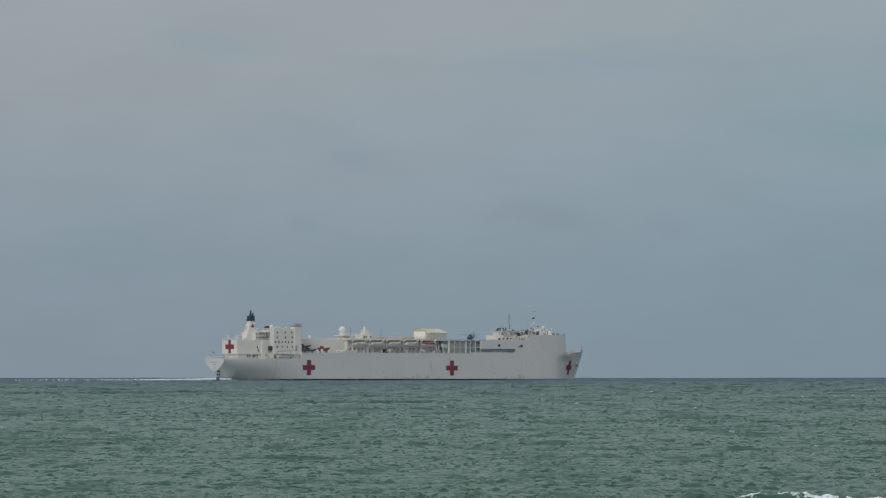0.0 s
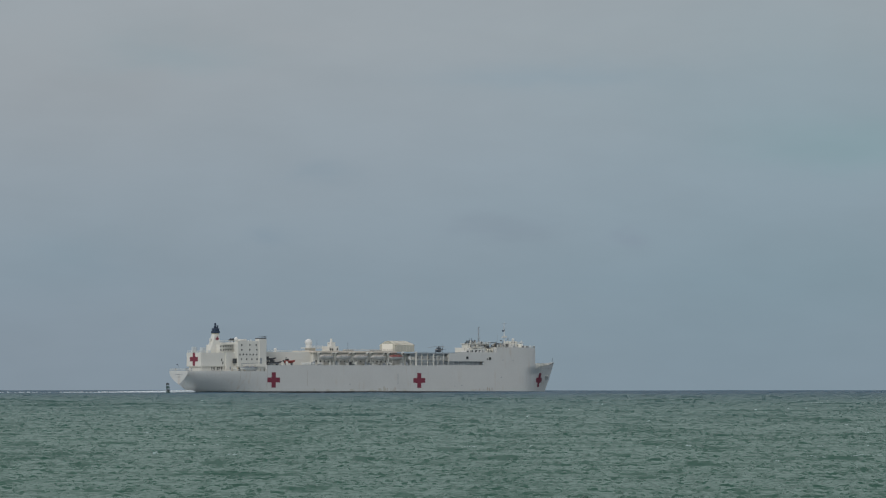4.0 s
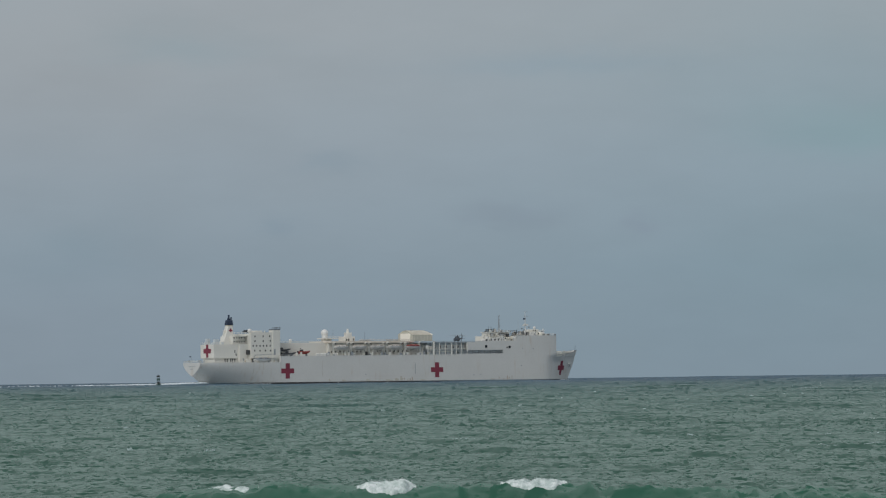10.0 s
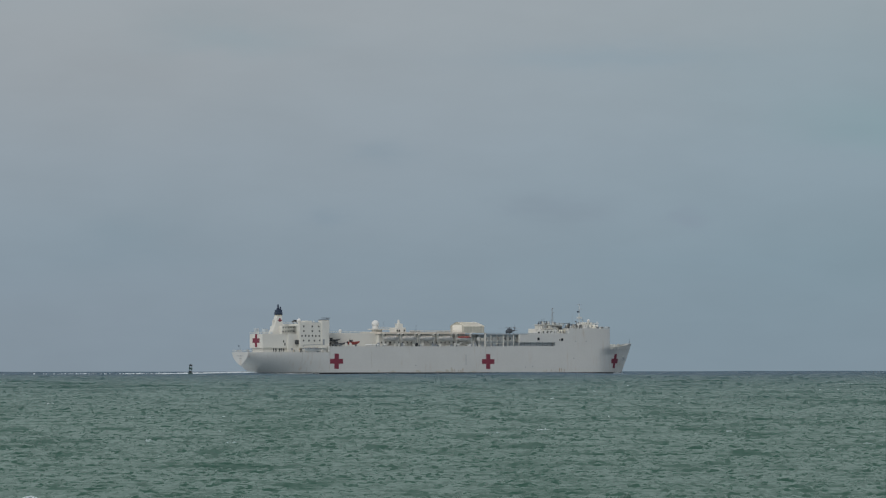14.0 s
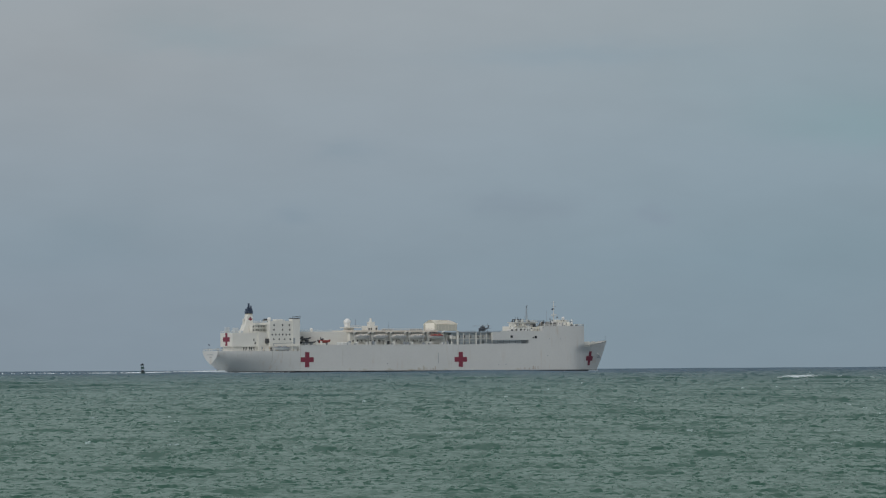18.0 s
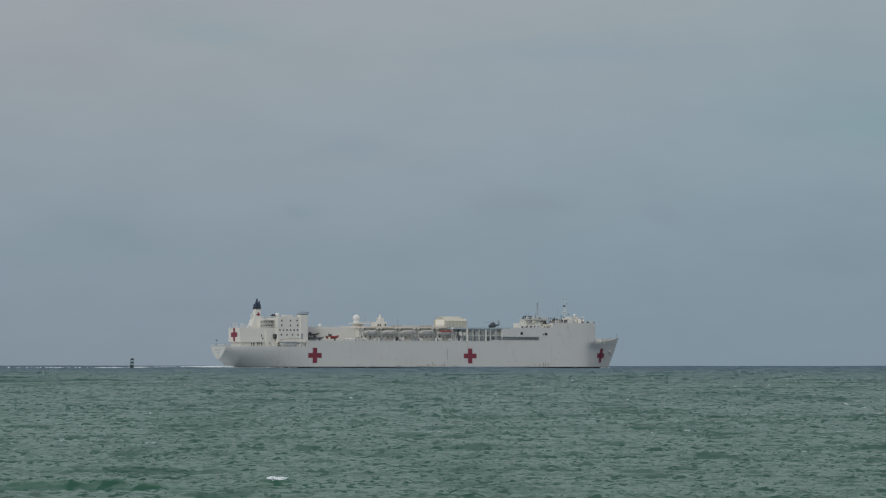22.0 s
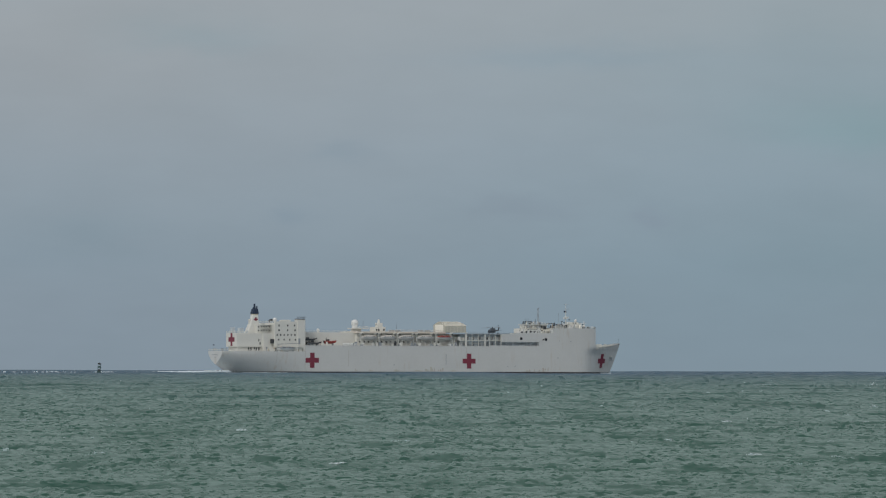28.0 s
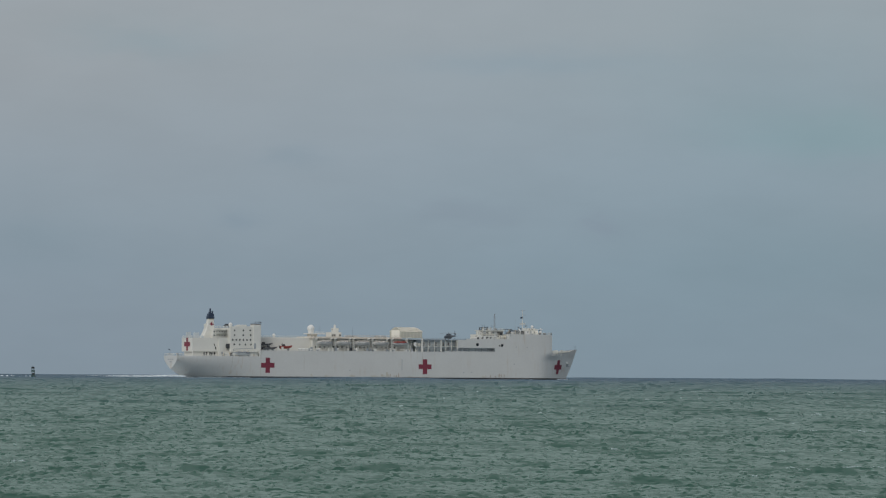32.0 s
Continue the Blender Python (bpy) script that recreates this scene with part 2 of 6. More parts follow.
CLOUD_FAR = 4930.0
CLOUD_SHREDS = (
    (5.2, 2.70, 1.5, 0.34, (0.10, 0.010, 0.035)), (4.6, 3.4, 2.4, 1.2, (0.10, 0.035, 0.02)), (4.8, 1.3, 1.6, 0.6, (0.06, 0.035, 0.04)),
    (1.0, 1.80, 0.50, 0.15, (0.055, 0.062, 0.05)), (-1.55, 1.68, 0.30, 0.10, (0.07, 0.05, 0.032)), (2.45, 1.74, 0.24, 0.11, (0.035, 0.055, 0.035)),
    (-1.1, 2.42, 0.36, 0.13, (0.065, 0.04, 0.025)), (-2.7, 3.72, 0.9, 0.22, (0.08, 0.02, 0.005)), (-4.0, 2.9, 2.6, 0.9, (0.0, 0.022, 0.035)), (-4.2, 0.6, 2.4, 0.8, (0.0, 0.015, 0.01)), (-3.8, 1.50, 0.7, 0.24, (0.05, 0.025, 0.02)),
    (1.5, 3.45, 1.4, 0.16, (0.07, 0.025, 0.0)),
    (3.6, 0.9, 3.6, 2.2, (0.055, 0.008, 0.0)),
)
M_CLOUD = cloud_material()


# ---------------------------------------------------------------- mesh helpers


def part(name, bm, mat, parent=None, label=""):
    """One mesh object from a bmesh, under a thing or a part."""
    mesh = bpy.data.meshes.new(name)
    bm.to_mesh(mesh)
    bm.free()
    mesh.materials.append(mat)
    ob = new(name, mesh)
    ob.parent = parent
    if label:
        ob["label"] = label
    return ob


def again(name, ob, parent, m):
    """Another object on the mesh of ob."""
    twin = new(name, ob.data)
    twin.parent = parent
    twin.matrix_basis = m
    return twin


def box(bm, a0, a1, b0, b1, z0, z1, bevel=0.0):
    """A block in a ship's measure: along from the stern, out to starboard, up."""
    m = Matrix.LocRotScale(((a0 + a1) / 2, -(b0 + b1) / 2, (z0 + z1) / 2), None, (a1 - a0, abs(b1 - b0), z1 - z0))
    made = bmesh.ops.create_cube(bm, size=1.0, matrix=m)["verts"]
    if bevel:
        edges = list({e for v in made for e in v.link_edges})
        bmesh.ops.bevel(bm, geom=edges, offset=bevel, segments=2, affect="EDGES", profile=0.6)
    return bm


def rod(bm, p, q, r, r2=None, sides=8):
    """A bar from p to q; both in (along, starboard, up)."""
    p, q = Vector((p[0], -p[1], p[2])), Vector((q[0], -q[1], q[2]))
    d = q - p
    m = Matrix.Translation((p + q) / 2) @ d.to_track_quat("Z", "Y").to_matrix().to_4x4()
    bmesh.ops.create_cone(bm, cap_ends=True, segments=sides, radius1=r, radius2=r if r2 is None else r2, depth=d.length, matrix=m)
    return bm


def ball(bm, at, r, squash=1.0, seg=16):
    m = Matrix.LocRotScale((at[0], -at[1], at[2]), None, (1, 1, squash))
    bmesh.ops.create_uvsphere(bm, u_segments=seg, v_segments=seg // 2, radius=r, matrix=m)
    return bm


def B():
    return bmesh.new()


def smooth(ob):
    for p in ob.data.polygons:
        p.use_smooth = True
    return ob


def sheet(name, xs, ys, zs, mat, wrap=False):
    """A grid mesh from arrays of the same shape, shaded smooth."""
    rows, cols = xs.shape
    co = np.stack([xs, ys, zs], -1).reshape(-1, 3).astype(np.float32)
    i = np.arange(rows * cols, dtype=np.int32).reshape(rows, cols)
    quads = np.stack([i[:-1, :-1], i[:-1, 1:], i[1:, 1:], i[1:, :-1]], -1).reshape(-1, 4)
    mesh = bpy.data.meshes.new(name)
    mesh.vertices.add(len(co))
    mesh.vertices.foreach_set("co", co.ravel())
    mesh.loops.add(quads.size)
    mesh.loops.foreach_set("vertex_index", quads.ravel())
    mesh.polygons.add(len(quads))
    mesh.polygons.foreach_set("loop_start", np.arange(0, quads.size, 4, dtype=np.int32))
    mesh.polygons.foreach_set("use_smooth", np.ones(len(quads), dtype=bool))
    mesh.update(calc_edges=True)
    mesh.materials.append(mat)
    return new(name, mesh)

# ---------------------------------------------------------------- the sea


SEA_SPEED = 2.4                # metres a second by which the waves run in to the shore
rng = np.random.default_rng(7)


def wave_set():
    """Wavelength, direction, height and phase of each train: a low swell and a short, steep wind chop."""
    trains = []
    for length, height in ((44.0, 0.07), (29.0, 0.05), (17.0, 0.03)):
        trains.append((length, rng.normal(0.10, 0.16), height, rng.uniform(0, 6.28)))
    for length in np.geomspace(0.34, 3.4, 110):
        trains.append((length * rng.uniform(0.95, 1.05), float(np.clip(rng.normal(0.0, 0.75), -1.42, 1.42)), CHOP * min(length, 0.6) ** 0.9 * max(length / 0.6, 1.0) ** 0.42, rng.uniform(0, 6.28)))
    return trains


CHOP = 0.0150
CROWD = np.float32(0.6)
TRAINS = wave_set()
far_rng = np.random.default_rng(19)
SEAS = [(length, far_rng.normal(0.05, 0.40), 0.0066 * length ** 0.75, far_rng.uniform(0, 6.28)) for length in np.geomspace(4.2, 14.5, 11)]   # open-water seas, which the shore flattens


SWELLS = [(length, far_rng.normal(0.0, 0.30), 0.0020 * length, far_rng.uniform(0, 6.28)) for length in np.geomspace(19, 95, 12)]   # swell out on the open sea


def sea_height(x, y, step=None, drift=False):
    """Height of the water, with crests sharper than troughs; trains finer than the mesh are left out. With drift also the way the water crowds towards its crests."""
    x, y = x.astype(np.float32), y.astype(np.float32)
    z = np.zeros_like(x)
    along, aside = np.zeros_like(x), np.zeros_like(x)
    grown = np.clip(0.25 + y / 850, 0.25, 1.15).astype(np.float32)
    open_water = np.clip((y - 140) / 760, 0.06, 2.6).astype(np.float32)
    offing = np.clip((y - 800) / 1400, 0, 1).astype(np.float32)
    for number, (length, turn, height, phase) in enumerate(TRAINS + SEAS + SWELLS):
        k = 2 * math.pi / length
        p = np.float32(k * math.sin(turn)) * x + np.float32(k * math.cos(turn)) * y + np.float32(phase)
        s = np.sin(p - np.float32(0.7) * np.cos(p)) if abs(turn) < 1.0 else np.sin(p)   # steeper on the side of the shore
        h = np.float32(height) * (s + np.float32(0.25) * (s * s - np.float32(0.5)))
        if number >= len(TRAINS) + len(SEAS):
            h = h * offing
        elif number >= len(TRAINS):
            h = h * open_water
        elif 0.8 < length < 15:
            h = h * grown                       # the longer chop grows with the distance from the beach
        if step is not None and (length < 15 or number >= len(TRAINS)):
            deep, across = step
            coarse = np.maximum(deep * abs(math.cos(turn)), across * abs(math.sin(turn)))
            h = h * np.clip(1.9 - 2.0 * coarse / length, 0, 1)
        z += h
        if drift and length < 15:
            pull = CROWD * np.cos(p) * np.float32(height)
            if step is not None:
                pull = pull * np.clip(1.9 - 2.0 * coarse / length, 0, 1)
            along += pull * np.float32(math.cos(turn))
            aside += pull * np.float32(math.sin(turn))
    # gusts: patches of rougher and of smoother water
    gust = 1.0 + 0.28 * np.sin(x * 0.045 + 0.6 * np.sin(y * 0.021)) * np.sin(y * 0.033 + 1.3)
    z = z * gust
    # the few highest crests stand up steep
    tall = z - 0.035
    high = tall + np.sqrt(tall * tall + 0.00015)
    z = 0.72 * z + 0.66 * high - 0.011
    return (z, along, aside) if drift else z


def build_sea():
    r, radii = 60.0, []
    while r < 4985:
        radii.append(r)
        if r < 116:
            r += 1.4
        elif r < 400:
            r += 0.21 * (r / 120) ** 1.0
        elif r < 1000:
            r += 0.70 * (r / 400) ** 1.1
        else:
            r += 1.92 * (r / 1000) ** 2.6
    radii.append(4990.0)
    radii = np.array(radii)
    fine = np.linspace(-6.15, 6.15, 860)
    side = np.array([7, 8.5, 11, 15, 19, 25, 36, 50, 66, 82, 100, 120, 140, 160, 180.0])
    turn = np.radians(np.concatenate([-side[::-1], fine, side]))
    rr, aa = np.meshgrid(radii, turn, indexing="ij")
    step = (np.gradient(radii)[:, None].astype(np.float32), (rr[:, :1] * radians(12.3 / 860)).astype(np.float32))
    xs, ys = rr * np.sin(aa), rr * np.cos(aa)
    calm = np.clip((math.radians(7.6) - np.abs(aa)) / math.radians(1.2), 0, 1)
    zs, along, aside = sea_height(xs, ys, step, True)
    zs, xs, ys = zs * calm, xs + aside * calm, ys + along * calm
    # the innermost ring closes towards the shore
    xs = np.vstack([xs[:1] * 0.0, xs]); ys = np.vstack([ys[:1] * 0.0, ys]); zs = np.vstack([zs[:1] * 0.0, zs])
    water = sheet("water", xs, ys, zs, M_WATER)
    return tagged(water, "choppy grey-green coastal sea under a pale overcast sky", "sea", kind="structure")


sea = build_sea()


def build_cloud():
    """The far cloud bank, a thin curved veil beyond the end of the sea."""
    turn, up = np.meshgrid(np.radians(np.linspace(-16, 16, 49)), np.radians(np.linspace(-0.6, 9.0, 13)), indexing="xy")
    veil = sheet("backdrop", CLOUD_FAR * np.sin(turn), CLOUD_FAR * np.cos(turn), CLOUD_FAR * np.tan(up) + EYE, M_CLOUD)
    return tagged(veil, "thin uneven grey overcast cloud far behind the sea", "cloud", kind="structure")


cloud = build_cloud()


def ico_template():
    bm = B()
    bmesh.ops.create_icosphere(bm, subdivisions=1, radius=1.0)
    co = np.array([v.co[:] for v in bm.verts])
    tri = np.array([[v.index for v in f.verts] for f in bm.faces], dtype=np.int32)
    bm.free()
    return co, tri


ICO_CO, ICO_TRI = ico_template()


def lumps(name, at, size, mat, parent=None, seed=1):
    """Foam or spray: many small uneven blobs at the places and sizes given, as one mesh."""
    gen = np.random.default_rng(seed)
    at, size = np.asarray(at, float), np.asarray(size, float)
    n = len(at)
    stretch = gen.uniform((0.9, 0.7, 0.45), (2.0, 1.3, 1.0), (n, 3)) * size[:, None]
    ang = gen.uniform(-0.6, 0.6, n)
    c, s = np.cos(ang), np.sin(ang)
    local = ICO_CO[None] * stretch[:, None, :] * gen.uniform(0.65, 1.25, (n, len(ICO_CO), 1))
    co = np.stack([local[..., 0] * c[:, None] - local[..., 2] * s[:, None], local[..., 1], local[..., 0] * s[:, None] * 0.5 + local[..., 2] * c[:, None]], -1) + at[:, None, :]
    tri = (ICO_TRI[None] + (np.arange(n) * len(ICO_CO))[:, None, None]).reshape(-1, 3)
    mesh = bpy.data.meshes.new(name)
    mesh.from_pydata(co.reshape(-1, 3).tolist(), [], tri.tolist())
    mesh.materials.append(mat)
    for p in mesh.polygons:
        p.use_smooth = True
    ob = new(name, mesh)
    ob.parent = parent
    return ob

# ---------------------------------------------------------------- the hospital ship


def table(a, rows):
    return float(np.interp(a, [r[0] for r in rows], [r[1] for r in rows]))


FAIR = {}


def fair(a, rows, span=9.0):
    """Like table(), with the corners of the line faired as a shipyard would."""
    if rows not in FAIR:
        grid = np.arange(-20, 300, 0.25)
        x, y = np.array(rows).T
        line = np.interp(grid, x, y)
        line = np.where(grid < x[0], y[0] + (grid - x[0]) * (y[1] - y[0]) / (x[1] - x[0]), line)
        line = np.where(grid > x[-1], y[-1] + (grid - x[-1]) * (y[-1] - y[-2]) / (x[-1] - x[-2]), line)
        kernel = np.ones(int(span * 4)) / int(span * 4)
        for _ in range(2):
            line = np.convolve(np.pad(line, len(kernel) // 2, mode="reflect", reflect_type="odd"), kernel, "same")[len(kernel) // 2:len(kernel) // 2 + len(grid)]
        FAIR[rows] = (grid, line)
    return max(0.02, float(np.interp(a, *FAIR[rows])))


DECK_HALF = ((2.9, 10.6), (8, 12.6), (20, 15.0), (36, 16.0), (48, 16.1), (230, 16.1), (236, 15.9), (242, 15.5), (249.5, 14.6), (256, 10.9), (264, 6.2), (270, 2.3), (272.5, 0.25))
WATER_HALF = ((2.9, 0.0), (9, 0.5), (14, 4.0), (22, 7.8), (32, 11.2), (46, 14.3), (60, 16.0), (70, 16.1), (206, 16.1), (234, 16.1), (243, 15.6), (247, 13.0), (249.5, 9.8), (256, 5.2), (261, 2.5), (264.8, 0.25), (272.5, 0.1))
CUT_UP = ((2.9, 4.9), (6, 2.9), (9, 1.2), (12, 0.0), (16, -2.0), (259, -2.0), (264.8, 0.0), (267.5, 5.0), (270, 10.6), (272.5, 17.4))
SHEER = ((2.9, 12.8), (53.99, 12.6), (54.0, 16.25), (249.3, 16.4), (249.31, 15.1), (256, 15.5), (265, 16.6), (272.5, 17.9))


def hull_half(a, z):
    """Half breadth of the hull at a height: fine below at the ends, full at the deck."""
    top, low = table(a, SHEER), table(a, CUT_UP)
    k = min(max((z - max(low, 0.0)) / (top - max(low, 0.0)), 0.0), 1.0)
    w, d = fair(a, WATER_HALF), fair(a, DECK_HALF)
    if a < 60:
        k = math.sin(k * math.pi / 2) ** 0.85
    elif a > 200:
        # a slanting soffit under the bow block, an even flare before it
        e = min(max((z - 10.6) / 5.8, 0.0), 1.0)
        under = 0.18 * k + 0.82 * e * e * (3 - 2 * e)
        flare = k ** 1.12
        f = min(max((a - 249.0) / 8.0, 0.0), 1.0)
        k = under * (1 - f) + flare * f
    return w + (d - w) * k


def build_hull(ship):
    stations = sorted({*np.linspace(2.9, 60, 40), *np.linspace(60, 210, 16), *np.linspace(210, 272.5, 44), 53.9, 54.1})
    bm = B()
    loops = []
    n = 16
    for a in stations:
        low, top = table(a, CUT_UP), table(a, SHEER)
        side = []
        for i in range(n + 1):
            z = low + (top - low) * i / n
            side.append((hull_half(a, z), z))
        ring = [bm.verts.new((a, -b, z)) for b, z in side[::-1]] + [bm.verts.new((a, b, z)) for b, z in side]
        loops.append(ring)
    for p, q in zip(loops, loops[1:]):
        for i in range(len(p) - 1):
            bm.faces.new((p[i], q[i], q[i + 1], p[i + 1]))
        bm.faces.new((p[-1], q[-1], q[0], p[0]))
    bm.faces.new(loops[0])
    bm.faces.new(loops[-1][::-1])
    bmesh.ops.remove_doubles(bm, verts=bm.verts, dist=0.004)
    bmesh.ops.recalc_face_normals(bm, faces=bm.faces)
    hull = part("hull", bm, M_HULL, ship, "white-painted steel hull with rust runs")
    return hull


def hull_patch(name, hull, mat, cells, label="", side=1):
    """A thin plate that lies on the plating: cells of (along from, to, up from, to)."""
    bm = B()
    for a0, a1, z0, z1 in cells:
        na, nz = max(1, round((a1 - a0) / 1.0)), max(1, round((z1 - z0) / 1.0))
        grid = {}
        for i in range(na + 1):
            for j in range(nz + 1):
                a, z = a0 + (a1 - a0) * i / na, z0 + (z1 - z0) * j / nz
                grid[i, j] = bm.verts.new((a, -side * (hull_half(a, z) + 0.06), z))
        for i in range(na):
            for j in range(nz):
                bm.faces.new((grid[i, j], grid[i + 1, j], grid[i + 1, j + 1], grid[i, j + 1]))
    bmesh.ops.remove_doubles(bm, verts=bm.verts, dist=0.01)
    made = bmesh.ops.extrude_face_region(bm, geom=bm.faces[:])["geom"]
    for v in made:
        if isinstance(v, bmesh.types.BMVert):
            v.co.y += side * 0.055
    bmesh.ops.recalc_face_normals(bm, faces=bm.faces)
    return part(name, bm, mat, hull, label)


def cross_cells(a, z, w, h, arm_a, arm_z):
    return [(a - arm_a / 2, a + arm_a / 2, z - h / 2, z + h / 2), (a - w / 2, a - arm_a / 2, z - arm_z / 2, z + arm_z / 2), (a + arm_a / 2, a + w / 2, z - arm_z / 2, z + arm_z / 2)]


def flat_cross(name, parent, at, w, h, arm, facing, label):
    """A painted cross on a flat wall; facing 'aft' or 'side'."""
    a, b, z = at
    bm = B()
    for u0, u1, v0, v1 in ((-arm / 2, arm / 2, -h / 2, h / 2), (-w / 2, -arm / 2, -arm / 2, arm / 2), (arm / 2, w / 2, -arm / 2, arm / 2)):
        if facing == "aft":
            box(bm, a - 0.05, a, b + u0, b + u1, z + v0, z + v1)
        else:
            box(bm, a + u0, a + u1, b, b + 0.05, z + v0, z + v1)
    return part(name, bm, M_RED, parent, label)


def railing(name, parent, points, height=1.1, every=2.2, mat=None):
    """Stanchions and three bars along a line of (along, starboard, up)."""
    mat = mat or M_WHITE
    bm = B()
    for p, q in zip(points, points[1:]):
        p, q = Vector(p), Vector(q)
        for k in (0.4, 0.75, 1.0):
            up = Vector((0, 0, height * k))
            rod(bm, p + up, q + up, 0.045, sides=4)
    rail = part(name, bm, mat, parent)
    post = None
    for p, q in zip(points, points[1:]):
        p, q = Vector(p), Vector(q)
        n = max(1, round((q - p).length / every))
        for i in range(n + 1):
            s = p.lerp(q, i / n)
            if post is None:
                post = part("stanchion", rod(B(), (0, 0, 0), (0, 0, height), 0.06, sides=5), mat, rail)
                post.location = (s.x, -s.y, s.z)
            else:
                again("stanchion", post, rail, Matrix.Translation((s.x, -s.y, s.z)))
    return rail


def windows(parent, spots, w, h, b, name="window", deep=0.08):
    """Dark panes with a raised frame on a wall that faces starboard."""
    pane = rim = None
    for a, z in spots:
        m = Matrix.Translation((a, -b, z))
        if pane is None:
            pane = part(name, box(B(), -w / 2, w / 2, 0.0, deep, -h / 2, h / 2, 0.05), M_GLASS, parent, "small dark window")
            pane.matrix_basis = m
            bm = B()
            for x0, x1, z0, z1 in ((-w / 2 - 0.12, w / 2 + 0.12, h / 2, h / 2 + 0.12), (-w / 2 - 0.12, w / 2 + 0.12, -h / 2 - 0.12, -h / 2), (-w / 2 - 0.12, -w / 2, -h / 2, h / 2), (w / 2, w / 2 + 0.12, -h / 2, h / 2)):
                box(bm, x0, x1, 0, deep + 0.05, z0, z1)
            rim = part("window_frame", bm, M_WHITE, pane)
        else:
            twin = again(name, pane, parent, m)
            again("window_frame", rim, twin, Matrix())


def build_ship():
    ship = tagged(new("hospital_ship"), "long white hospital ship with red crosses, under way at sea", "ship")
    hull = build_hull(ship)
    # dark band along the waterline
    bm = B()
    rows = []
    for a in [*np.linspace(12.5, 60, 24), *np.linspace(66, 206, 12), *np.linspace(210, 264.6, 26)]:
        rows.append([bm.verts.new((a, -(hull_half(a, z) + 0.07), z)) for z in (-1.5, 0.0, 0.72)])
    for p, q in zip(rows, rows[1:]):
        for i in range(2):
            bm.faces.new((p[i], q[i], q[i + 1], p[i + 1]))
    bmesh.ops.solidify(bm, geom=bm.faces[:], thickness=0.05)
    part("boot_stripe", bm, M_BOOT, hull, "dark waterline band, rust at places")
    # dark blocks added at the waterline below the stern overhang
    part("counter_block", box(box(B(), 4.0, 12.5, -0.45, 0.45, -2.0, 1.3, 0.2), 6.0, 12.0, -2.6, 2.6, -2.0, 0.7, 0.3), M_BOOT, hull, "dark blocks awash under the counter")
    # crosses on the plating
    hull_patch("red_cross", hull, M_RED, cross_cells(58.9, 7.4, 8.6, 9.0, 2.9, 2.9), "dull red cross")
    hull_patch("red_cross", hull, M_RED, cross_cells(162.3, 7.2, 8.6, 9.0, 2.9, 2.9), "dull red cross")
    hull_patch("red_cross", hull, M_RED, cross_cells(256.4, 7.5, 6.4, 8.6, 2.3, 2.9), "dull red cross on the flared bow")
    # plate seams, draught marks and rust runs on the side
    hull_patch("plate_seam", hull, M_GREY, [(146.8, 147.1, 5.0, 11.4)], "short dark vertical seam")
    for a, z0, z1 in ((54.3, 1.2, 16.1), (82.4, 4.0, 13.4), (160.4, 9.0, 16.0), (36.0, 6.0, 12.4)):
        hull_patch("plate_seam", hull, M_SEAM, [(a, a + 0.2, z0, z1)], "faint vertical seam")
    pick = random.Random(4)
    for a in (203.0, 206.2, 209.4, 212.0, 213.4, 139.0, 141.6, 143.2, 144.6, 215.4):
        h = pick.uniform(0.8, 2.4)
        w = pick.uniform(0.18, 0.4)
        hull_patch("rust_run", hull, M_RUST, [(a, a + w, 0.9, 0.9 + h)], "brown rust run")
    for a, w, z0, h in ((96.0, 2.6, 0.9, 0.9), (112.6, 3.4, 0.9, 1.1), (126.4, 5.2, 0.9, 0.8), (133.0, 2.4, 0.9, 1.5), (136.4, 1.8, 1.0, 2.6), (150.8, 3.0, 0.9, 0.7), (200.6, 2.2, 0.9, 0.8), (86.8, 1.2, 0.9, 1.4)):
        hull_patch("grime_patch", hull, M_GRIME, [(a, a + w * 0.6, z0, z0 + h), (a + w * 0.6, a + w, z0, z0 + h * 0.6)], "brownish grime above the waterline")
    for a, z in ((112.2, 4.6), (188, 3.6), (193.0, 3.9), (222.0, 9.0)):
        hull_patch("discharge_port", hull, M_GREY, [(a, a + 0.6, z, z + 0.5)], "grey discharge port")
    # fender and knuckle lines
    hull_patch("rubbing_strake", hull, M_HULL, [(54.4, 176.0, 15.95, 16.2)], "white rubbing strake")
    # anchor housed in a rounded bolster on the bow
    bolster = part("anchor_bolster", ball(B(), (0, 0, 0), 1.0, 0.8, 14), M_HULL, ship, "rounded white anchor bolster")
    bolster.matrix_basis = Matrix.Translation((264.2, -(hull_half(264.2, 10.0) - 0.1), 10.0)) @ Matrix.Diagonal((1.6, 0.9, 1.0, 1))
    anchor = part("anchor", rod(box(B(), -0.2, 0.2, 0, 0.4, -1.2, 0.6), (-0.8, 0.2, -1.1), (0.8, 0.2, -1.1), 0.22), M_GREY, bolster, "grey bower anchor")
    anchor.matrix_basis = Matrix.Translation((0.3, -0.8, -0.8))
    # weather decks
    for a0, a1, z in ((3.2, 53.8, 12.62), (249.4, 270.6, 14.7)):
        bm = B()
        prev = None
        for a in np.linspace(a0, a1, 14):
            half = fair(a, DECK_HALF) - 0.15
            row = [bm.verts.new((a, -half, z)), bm.verts.new((a, half, z))]
            if prev:
                bm.faces.new((prev[0], row[0], row[1], prev[1]))
            prev = row
        part("weather_deck", bm, M_DECK, ship, "green-grey steel deck")

    build_stern(ship)
    build_after_house(ship)
    build_midship(ship)
    build_forward(ship)
    return ship


